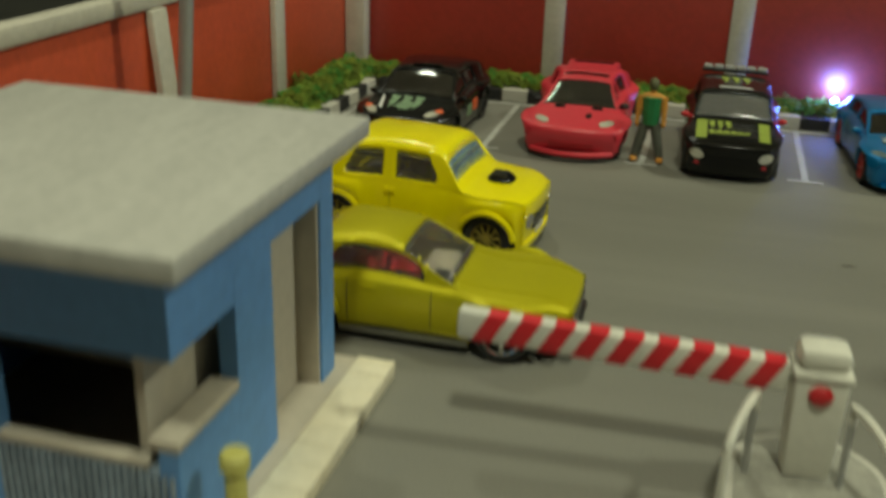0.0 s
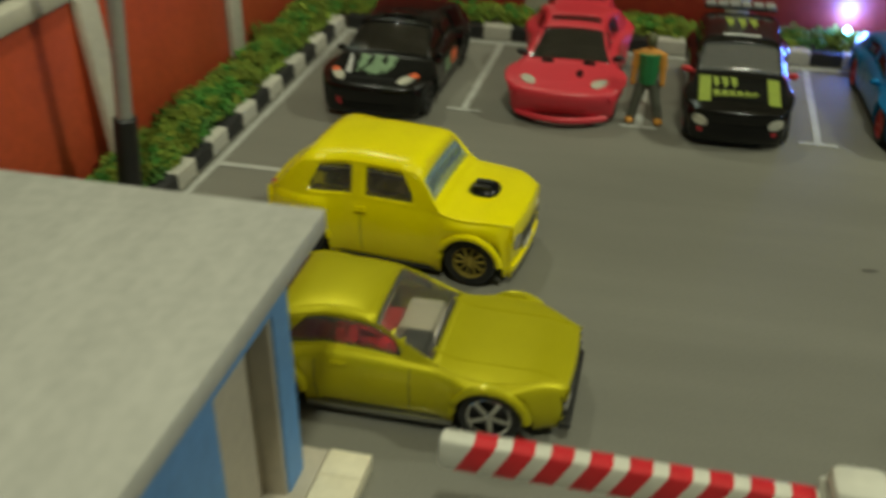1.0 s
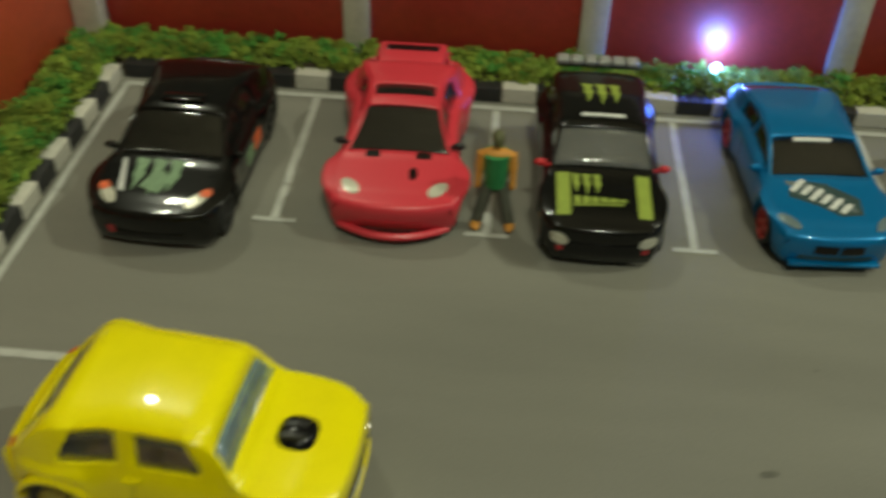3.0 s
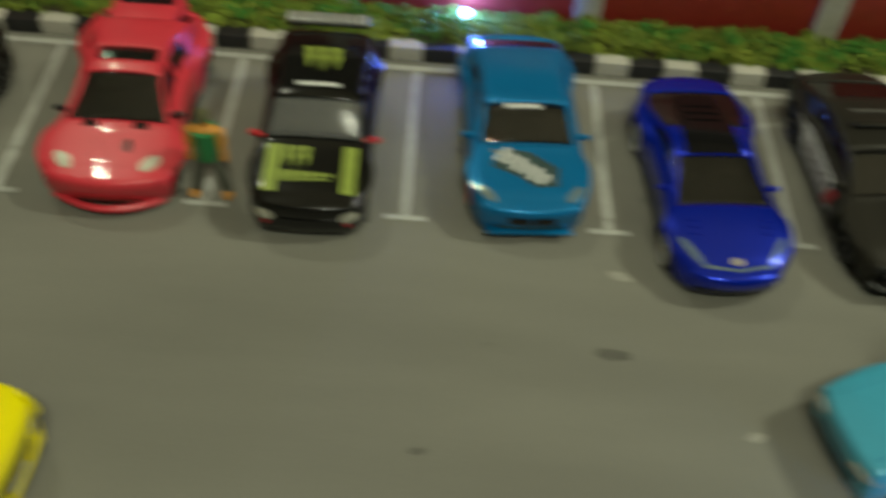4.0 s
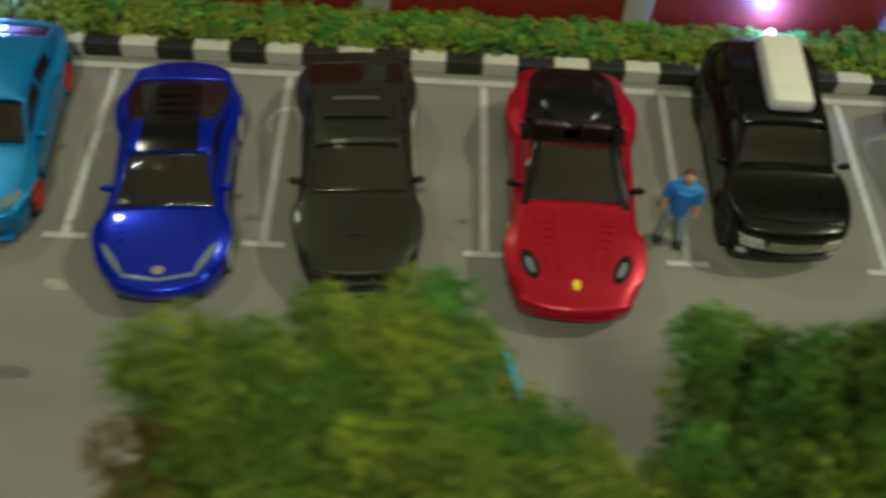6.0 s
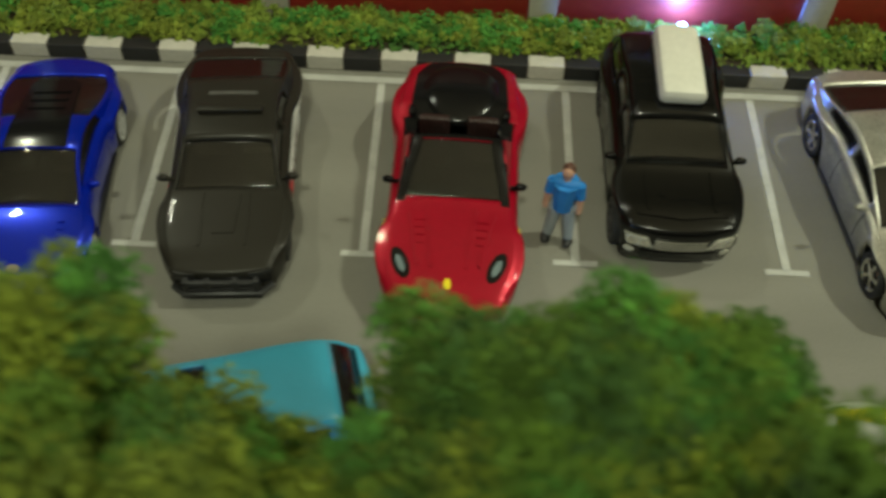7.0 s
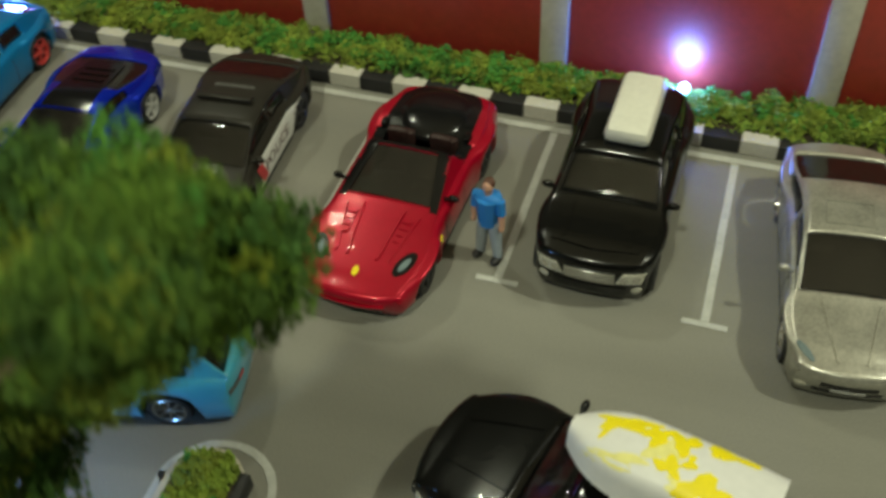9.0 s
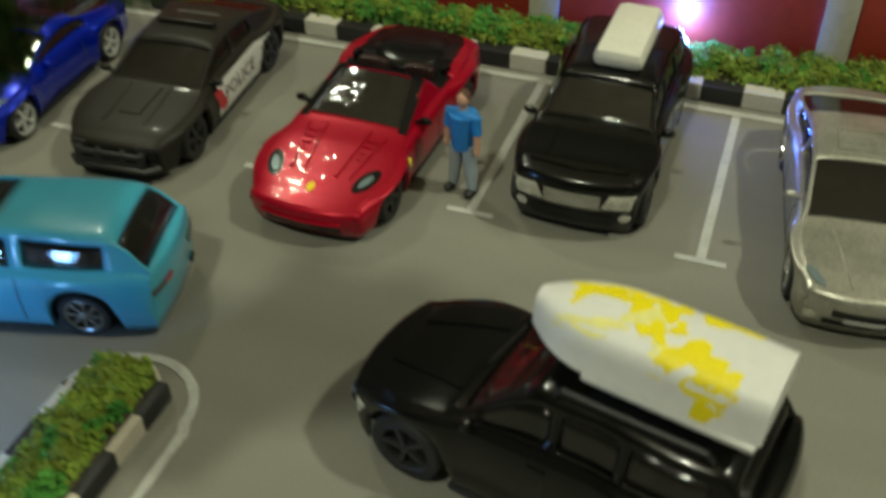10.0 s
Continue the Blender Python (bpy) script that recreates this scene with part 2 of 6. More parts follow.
for x in (-98, -24.5, 52, 127.5, 206, 285, 363):
    wall_post(x, 0, "x")
tagged(part("wall_post", box(WALL_X + 0.2, WALL_X + 9, WALL_Y - 8, WALL_Y - 0.2, 0, WALL_TOP, 0.6), M_CREAM), "off-white square post in the corner of the red walls", "post", "posts of the red walls")
for y, lean in ((-155, 0.0), (-73.2, 4.2), (8, 0.0)):
    wall_post(0, y, "y", lean)


def marking(points_list, label):
    bm = bmesh.new()
    for x0, x1, y0, y1 in points_list:
        n = max(2, int(max(x1 - x0, y1 - y0) / 4))
        long_x = x1 - x0 > y1 - y0
        prev = None
        for i in range(n + 1):
            f = i / n
            w = 0.12 * noise.noise(Vector((x0 * 0.3 + f * 9, y0 * 0.37, 1.7)))
            if long_x:
                a, b = (x0 + f * (x1 - x0), y0 + w, 0.12), (x0 + f * (x1 - x0), y1 + w, 0.12)
            else:
                a, b = (x0 + w, y0 + f * (y1 - y0), 0.12), (x1 + w, y0 + f * (y1 - y0), 0.12)
            cur = (bm.verts.new(a), bm.verts.new(b))
            if prev:
                bm.faces.new((prev[0], cur[0], cur[1], prev[1]))
            prev = cur
    bmesh.ops.recalc_face_normals(bm, faces=bm.faces)
    for f in bm.faces:
        if f.normal.z < 0:
            f.normal_flip()
    r = bmesh.ops.extrude_face_region(bm, geom=list(bm.faces))
    bmesh.ops.translate(bm, vec=(0, 0, 0.1), verts=[g for g in r["geom"] if isinstance(g, bmesh.types.BMVert)])
    return tagged(part("bay_line", bm, M_LINE, smooth=0), label, "road marking", "painted bay lines", "structure")


BAYS = (-106.5, -52.3, 0.0, 54.0, 104.0, 160.5, 212.8, 265.0, 318.0)
for x in BAYS:
    marking([(x - 1.05, x + 1.05, 0.6, 61.0), (x - 5.5, x + 5.5, -1.2, 0.5)], "white T-shaped bay line painted on the asphalt")
marking([(-164.5, EAST - 2, 61.2, 63.6)], "white edge line along the kerb of the back wall")
marking([(-166.5, -164.6, -170, 63.6)], "white edge line along the kerb of the side wall")
for y in (-54.0, -109.0):
    marking([(-164.4, -118, y - 1.2, y + 1.2)], "white bay line painted beside the side wall")

M_STAIN = shader("oil_stain", (0.10, 0.095, 0.08), 0.6, vary=0.3, grain=700, patch=200, bump=0.2)
M_SMUDGE = shader("pale_smudge", (0.30, 0.29, 0.25), 0.8, vary=0.25, grain=900, patch=300, bump=0.2)


def smear(x, y, rx, ry, turn, material, label):
    bm = bmesh.new()
    c, s = math.cos(radians(turn)), math.sin(radians(turn))
    vs = []
    for k in range(26):
        a = 2 * math.pi * k / 26
        q = 1 + 0.3 * noise.noise(Vector((x + 1.3 * math.cos(a), y + 1.3 * math.sin(a), 2.0)))
        u, v = rx * q * math.cos(a), ry * q * math.sin(a)
        vs.append(bm.verts.new((x + u * c - v * s, y + u * s + v * c, 0.07)))
    bm.faces.new(vs)
    return tagged(part("stain", bm, material, smooth=0), label, "stain", kind="structure")


smear(52, -40.3, 4.2, 1.7, -4, M_STAIN, "dark oil stain on the asphalt")
smear(6.9, -69.5, 2.2, 0.9, 10, M_STAIN, "small dark stain on the asphalt")
smear(22, -39.5, 0.7, 0.4, 0, M_STAIN, "small dark stain on the asphalt")
smear(82.6, -60.5, 2.2, 1.2, 20, M_SMUDGE, "pale glue smudge on the asphalt")
smear(55.7, -15.5, 3.2, 1.5, -15, M_SMUDGE, "pale glue smudge on the asphalt")

# ---- kerbs with black and white blocks ----


def kerb_block_mesh(w, d, h):
    bm = bmesh.new()
    add_box(bm, -w / 2, w / 2, 0, d, 0, h, 0.35)
    me = bpy.data.meshes.new("kerb_block")
    bm.to_mesh(me)
    bm.free()
    me.transform(Matrix.Scale(MM, 4))
    return me


KERB_STEP = 10.55
block_white, block_black = kerb_block_mesh(KERB_STEP - 0.3, 4.6, 5.0), kerb_block_mesh(KERB_STEP - 0.3, 4.6, 4.8)
block_white.materials.append(M_KERB_W)
block_black.materials.append(M_KERB_B)
kerb_back = structure("kerb_north", box(KERB_X, EAST, KERB_Y + 0.5, KERB_Y + 4.2, 0, 4.3), M_SOIL, "black and white striped kerb along the back wall", "kerb")
kerb_side = structure("kerb_west", box(KERB_X - 4.2, KERB_X - 0.5, -300, KERB_Y, 0, 4.3), M_SOIL, "black and white striped kerb along the side wall", "kerb")


def lay_kerb(parent, count, first, place):
    for k in range(count):
        ob = new("kerb_block", block_white if (k + first) % 2 else block_black)
        ob.parent = parent
        ob.matrix_basis = place(k)


KW = random.Random(4)
lay_kerb(kerb_back, 52, 0, lambda k: mm_pose(59.5 + KERB_STEP * (k - 21) + KW.uniform(-0.15, 0.15), KERB_Y + KW.uniform(-0.15, 0.15), 0, KW.uniform(-0.8, 0.8)))
lay_kerb(kerb_side, 34, 1, lambda k: mm_pose(KERB_X + KW.uniform(-0.15, 0.15), KERB_Y - 6 - KERB_STEP * k, 0, 90 + KW.uniform(-0.8, 0.8)))

# ---- hedge strips of foam turf ----
structure("soil_north", box(WALL_X + 1, EAST, KERB_Y + 4.3, WALL_Y - 0.4, 0, 4.0), M_SOIL, "brown soil strip behind the kerb of the back wall", "soil")
structure("soil_west", box(WALL_X + 0.4, KERB_X - 4.3, -300, KERB_Y + 4.2, 0, 3.9), M_SOIL, "brown soil strip behind the kerb of the side wall", "soil")


def hedge_points(rng, n, x0, x1, y0, y1, lump, height):
    """Points on a lumpy turf strip: clumps of different height."""
    out = []
    for _ in range(n):
        x, y = rng.uniform(x0, x1), rng.uniform(y0, y1)
        h = height * (0.35 + 1.0 * (noise.noise(Vector((x / lump, y / lump, 3.3))) * 0.5 + 0.5) + 0.5 * noise.noise(Vector((x / 4.5, y / 4.5, 8.1))))
        e = min(1.0, 0.35 + min((y - y0) if x1 - x0 > y1 - y0 else (x1 - x), 6) / 6)
        out.append((x, y, 4.0 + max(0.3, h * e) * (1 - 0.45 * rng.random() ** 2)))
    return out


HG = random.Random(11)
HEDGE_MIX = (("", M_GRASS, 0.40), ("_bright", M_GRASS_B, 0.18), ("_yellow", M_GRASS_Y, 0.32), ("_deep", M_GRASS_D, 0.10))


def hedge(name, label, ground_pts, tufts, seed):
    """A turf strip: a low mat of flakes with small tufts of foam of mixed greens on it."""
    rng = np.random.default_rng(seed)
    sets = {suffix: ([], []) for suffix, _, _ in HEDGE_MIX}
    for p in ground_pts:
        k = noise.noise(Vector((p[0] / 17, p[1] / 17, 0.4)))
        key = "_deep" if k < -0.4 else "_yellow" if k > 0.2 else ""
        sets[key][0].append(p), sets[key][1].append(0.4 + 1.0 * rng.random() ** 2)
    for x, y, z, r in tufts:
        pick, key = rng.random() * 0.75 + 0.25 * (0.5 + noise.noise(Vector((x / 30, y / 30, 6.4)))), ""
        for suffix, _, share in HEDGE_MIX:
            key, pick = suffix, pick - share
            if pick < 0:
                break
        m = int(16 + 9 * r * r)
        e = rng.normal(0, 1, (m, 3))
        e *= (r * rng.uniform(0.35, 1.12, (m, 1))) / np.linalg.norm(e, axis=1, keepdims=True)
        e[:, 2] *= 0.8
        sets[key][0].extend((np.array((x, y, z)) + e).tolist())
        sets[key][1].extend((0.25 + 0.55 * rng.random(m) ** 1.5).tolist())
    for suffix, material, _ in HEDGE_MIX:
        tone = {"": "green", "_bright": "bright green", "_yellow": "yellow-green", "_deep": "deep green"}[suffix]
        tagged(crumbs(name + suffix, sets[suffix][0], sets[suffix][1], material, seed=seed + len(suffix)), f"{tone} {label}", "hedge", kind="stuff")


back_pts = hedge_points(HG, 7500, WALL_X + 3, EAST - 30, KERB_Y + 3.6, WALL_Y - 2.0, 11.0, 3.4)
side_pts = hedge_points(HG, 7000, WALL_X + 2, KERB_X - 3.0, -250, KERB_Y + 4, 12.0, 6.5)
back_tufts = [(HG.uniform(WALL_X + 4, EAST - 32), HG.uniform(KERB_Y + 6, WALL_Y - 2.6), HG.uniform(5.0, 8.2), 1.2 + 2.6 * HG.random() ** 1.6) for _ in range(950)]
side_tufts = [(HG.uniform(WALL_X + 3.5, KERB_X - 5), HG.uniform(-250, KERB_Y + 3), HG.uniform(5.5, 11.5), 1.3 + 3.0 * HG.random() ** 1.5) for _ in range(720)]
hedge("hedge_north", "low foam turf hedge along the back wall", back_pts, back_tufts, 3)
hedge("hedge_west", "low foam turf hedge along the side wall", side_pts, side_tufts, 5)

# ---- cars ----
from mathutils.bvhtree import BVHTree


def rounded(ctrl, x, s):
    """A polyline (sorted by x) read at x with its corners rounded over +-s."""
    xs, ys = [c[0] for c in ctrl], [c[1] for c in ctrl]
    return float(np.mean(np.interp(x + np.linspace(-s, s, 9), xs, ys)))


V_LINES = [0, 0.5, 1, 1.5, 2, 2.5, 3, 3.35, 3.7, 4, 4.3, 4.65, 5, 5.12, 5.35, 5.6, 5.86, 6.0, 6.15, 6.32, 6.6, 7, 7.5, 8, 8.5, 9]


class Shell:
    """A car body lofted along its length (+x is the nose), in millimetres."""

    def __init__(self, L, W, belt, top, cab, wheels, wheel_r, sill=1.9, plan=None, crown=1.0, tumble=0.28, cabw=0.86, flare=0.5, soft=2.0, bulge=1.6, windows=(), sunroof=None, pane=(5.12, 5.86), edge=0.3, screen=(6.32, 0.7), opening=None, hatch=6.32):
        self.opening, self.hatch = opening, hatch
        self.screen = screen
        self.edge = edge
        self.pane = pane
        self.L, self.W, self.belt, self.top, self.cab = L, W, belt, top, cab
        self.wheels, self.r, self.sill, self.crown, self.tumble, self.cabw, self.flare, self.soft = wheels, wheel_r, sill, crown, tumble, cabw, flare, soft
        self.plan = plan or [(-L / 2, 0.80), (-L / 2 + 4, 0.93), (-L / 2 + 12, 0.99), (0, 0.985), (L / 2 - 14, 0.98), (L / 2 - 4, 0.88), (L / 2, 0.72)]
        self.bulge, self.windows, self.sunroof = bulge, windows, sunroof

    def section(self, x):
        hw = self.W / 2 * rounded(self.plan, x, 2.2)
        zs = self.sill
        for xw in self.wheels:
            d, ra = abs(x - xw), self.r + 0.9
            if d < ra:
                zs = max(zs, self.r + math.sqrt(ra * ra - d * d))
            k = max(0.0, 1 - (d / (ra * 1.45)) ** 2)
            hw += self.flare * k
        b, t = rounded(self.belt, x, self.soft), rounded(self.top, x, self.soft)
        zs = min(zs, b - 1.2)
        rise = max(0.0, t - b - self.crown)
        cw = hw * self.cabw
        rw = cw - self.tumble * rise
        h, c = b - zs, self.crown
        return [(0.91 * hw, zs), (0.985 * hw, zs + 0.22 * h), (hw, zs + 0.55 * h), (0.985 * hw, zs + 0.86 * h), (0.93 * hw, b), (cw, b + 0.25 * c), (rw, b + 0.45 * c + 0.93 * rise), (rw * 0.84, b + 0.72 * c + 0.985 * rise), (rw * 0.45, b + 0.94 * c + rise), (0.0, b + c + rise)]

    def ring(self, x):
        sec = np.array(self.section(x))
        out = []
        for v in V_LINES:
            s = 0.0 if v in (0, 9) else (0.12 if 5 <= v <= 6 else self.edge)
            o = np.clip(v + np.linspace(-s, s, 7), 0, 9)
            y = np.mean(np.interp(o, range(10), sec[:, 0]))
            z = np.mean(np.interp(o, range(10), sec[:, 1]))
            out.append((y, z))
        return out

    def stations(self):
        h = self.L / 2 - self.bulge
        xs = list(np.linspace(-h, h, 44))
        for xw in self.wheels:
            xs += [xw + (self.r + 0.9) * math.cos(math.pi * k / 14) for k in range(15)]
        x0, x1, x2, x3 = self.cab
        keep = [x0 + 0.7, x1 - 0.7, x2 + self.screen[1], x3 - self.screen[1]]
        for a, b in self.windows:
            keep += [a, b]
        for span in (self.sunroof, self.opening):
            keep += list(span or ())
        xs = [x for x in xs if all(abs(x - k) > 0.55 for k in keep)] + keep
        xs = sorted(x for x in xs if -h <= x <= h)
        out = [xs[0]]
        for x in xs[1:]:
            if x - out[-1] > 0.3 or x in keep:
                out.append(x)
        return out

    def build(self):
        """Returns the painted shell, the panes by name, and a tree to lay flat marks on."""
        xs = self.stations()
        n = len(V_LINES)
        bm = bmesh.new()
        grid = []
        for x in xs:
            half = self.ring(x)
            row = [bm.verts.new((x, y, z)) for y, z in half]
            row += [bm.verts.new((x, -y, z)) for y, z in half[-2::-1]]
            grid.append(row)
        kind = {}
        full_v = V_LINES + V_LINES[-2::-1]
        x0, x1, x2, x3 = self.cab
        for i in range(len(xs) - 1):
            xc = (xs[i] + xs[i + 1]) / 2
            for j in range(2 * n - 2):
                f = bm.faces.new((grid[i][j], grid[i + 1][j], grid[i + 1][j + 1], grid[i][j + 1]))
                vc = (full_v[j] + full_v[j + 1]) / 2
                left = j < n - 1
                if vc > self.screen[0] and x2 + self.screen[1] < xc < x3 - self.screen[1]:
                    kind[f] = "windshield"
                elif vc > self.hatch and x0 + 0.7 < xc < x1 - 0.7:
                    kind[f] = "rear_window"
                elif self.opening and vc > 6.0 and self.opening[0] < xc < self.opening[1]:
                    kind[f] = "opening"
                elif self.sunroof and vc > 7 and self.sunroof[0] < xc < self.sunroof[1]:
                    kind[f] = "sunroof"
                elif self.pane[0] < vc < self.pane[1]:
                    for k, (a, b) in enumerate(self.windows):
                        if a < xc < b:
                            kind[f] = f"side_window_{k}_{left}"
        # nose and tail: columns over the bonnet edge, rows down the side edges
        for row, sgn, x in ((grid[-1], 1, xs[-1]), (grid[0], -1, xs[0])):
            k4 = V_LINES.index(4)
            cols = list(range(k4, 2 * n - 1 - k4))
            prev = [row[c] for c in cols]
            for r in range(k4 - 1, -1, -1):
                lv, rv = row[r], row[2 * n - 2 - r]
                f = (k4 - r) / k4
                ye, ye0 = lv.co.y, row[k4].co.y
                cur = []
                for q, c in enumerate(cols):
                    if q == 0:
                        cur.append(lv)
                    elif q == len(cols) - 1:
                        cur.append(rv)
                    else:
                        top = row[c].co
                        u = top.y / ye0
                        push = self.bulge * (1 - u * u) ** 0.6 * (math.sin(math.pi * min(1.0, 0.12 + f * 0.75)))
                        cur.append(bm.verts.new((x + sgn * push, u * ye, top.z + (lv.co.z - top.z) * f)))
                for q in range(len(cols) - 1):
                    bm.faces.new((prev[q], prev[q + 1], cur[q + 1], cur[q]) if sgn < 0 else (prev[q + 1], prev[q], cur[q], cur[q + 1]))
                prev = cur
        bmesh.ops.recalc_face_normals(bm, faces=bm.faces)
        up = sum(1 if f.normal.z > 0 else -1 for f in bm.faces if f.calc_center_median().z > self.sill + 3 and abs(f.normal.z) > 0.6)
        if up < 0:
            bmesh.ops.reverse_faces(bm, faces=bm.faces)
        bm.normal_update()
        tree = BVHTree.FromBMesh(bm)
        panes = {}
        for f, k in kind.items():
            if k == "opening":
                continue
            panes.setdefault(k, []).append([(v.co - 0.3 * v.normal) for v in f.verts])
        bmesh.ops.delete(bm, geom=list(kind), context="FACES")
        out = {}
        for k, quads in panes.items():
            p = bmesh.new()
            seen = {}
            for q in quads:
                vs = []
                for co in q:
                    key = tuple(round(c, 3) for c in co)
                    if key not in seen:
                        seen[key] = p.verts.new(co)
                    vs.append(seen[key])
                if len(set(vs)) == 4:
                    p.faces.new(vs)
            out[k] = p
        return bm, out, tree


def on_body(tree, poly, side, depth=0.15, cell=1.2):
    """A flat outline laid onto the body: side is top, front, rear, left or right."""
    bm = bmesh.new()
    bm.faces.new([bm.verts.new((a, b, 0)) for a, b in poly])
    for axis in (0, 1):
        vals = [p[axis] for p in poly]
        k = min(vals) + cell
        while k < max(vals):
            no = (1, 0, 0) if axis == 0 else (0, 1, 0)
            co = (k, 0, 0) if axis == 0 else (0, k, 0)
            bmesh.ops.bisect_plane(bm, geom=list(bm.verts) + list(bm.edges) + list(bm.faces), plane_co=co, plane_no=no)
            k += cell
    frames = {"top": (Vector((0, 0, 1)), lambda a, b: Vector((a, b, 90))), "front": (Vector((1, 0, 0)), lambda a, b: Vector((90, a, b))), "rear": (Vector((-1, 0, 0)), lambda a, b: Vector((-90, a, b))), "left": (Vector((0, 1, 0)), lambda a, b: Vector((a, 90, b))), "right": (Vector((0, -1, 0)), lambda a, b: Vector((a, -90, b)))}
    out, start = frames[side]
    bad = []
    for v in bm.verts:
        hit, _, _, _ = tree.ray_cast(start(v.co.x, v.co.y), -out)
        if hit is None:
            bad.append(v)
        else:
            v.co = hit + out * depth
    bmesh.ops.delete(bm, geom=bad, context="VERTS")
    bmesh.ops.triangulate(bm, faces=bm.faces)
    bmesh.ops.recalc_face_normals(bm, faces=bm.faces)
    if sum(f.normal.dot(out) for f in bm.faces) < 0:
        bmesh.ops.reverse_faces(bm, faces=bm.faces)
    if bm.faces:
        r = bmesh.ops.extrude_face_region(bm, geom=list(bm.faces))
        bmesh.ops.translate(bm, vec=-out * (depth + 0.25), verts=[g for g in r["geom"] if isinstance(g, bmesh.types.BMVert)])
        bmesh.ops.recalc_face_normals(bm, faces=bm.faces)
    return bm


def ellipse(cx, cy, rx, ry, turn=0, n=16):
    c, s = math.cos(radians(turn)), math.sin(radians(turn))
    return [(cx + rx * math.cos(t) * c - ry * math.sin(t) * s, cy + rx * math.cos(t) * s + ry * math.sin(t) * c) for t in (2 * math.pi * k / n for k in range(n))]


def quad(x0, x1, y0, y1):
    return [(x0, y0), (x1, y0), (x1, y1), (x0, y1)]


def wheel_meshes(r, width, spokes, rim_mat, dish=0.72, ring=0.55):
    """Tyre and rim meshes; the outer face looks to +y."""
    w = width / 2
    tyre = lathe([(r * dish, -w), (r * 0.93, -w), (r, -w + 0.5), (r, w - 0.5), (r * 0.94, w), (r * dish, w), (r * (dish - 0.04), w - 0.7), (r * (dish - 0.04), -w + 0.2)], 28, "y", closed=True)
    rim = lathe([(r * dish - 0.1, w - 0.9), (r * dish + 0.15, w - 0.15), (r * dish - 0.15, w + 0.05), (r * dish - ring, w - 0.25), (r * dish - ring - 0.15, w - 1.2)], 28, "y", closed=True)
    back = lathe([(0.01, w - 1.9), (r * dish - 0.3, w - 1.9), (r * dish - 0.3, w - 1.5), (0.01, w - 1.5)], 20, "y")
    hub = lathe([(0.01, w - 1.5), (0.95, w - 1.5), (0.85, w - 0.15), (0.5, w + 0.05), (0.01, w + 0.05)], 14, "y")
    tmp = bpy.data.meshes.new("tmp")
    for extra in (hub,):
        extra.to_mesh(tmp)
        rim.from_mesh(tmp)
        extra.free()
    for k in range(spokes):
        a = 2 * math.pi * k / spokes
        sw = min(0.62, 2.5 / spokes) if spokes < 10 else 0.19
        add_box(rim, 0.6, r * dish - 0.35, w - 1.0, w - 0.2, -sw, sw, 0.12, Matrix.Rotation(a, 4, "Y"))
    bpy.data.meshes.remove(tmp)
    return tyre, rim, back


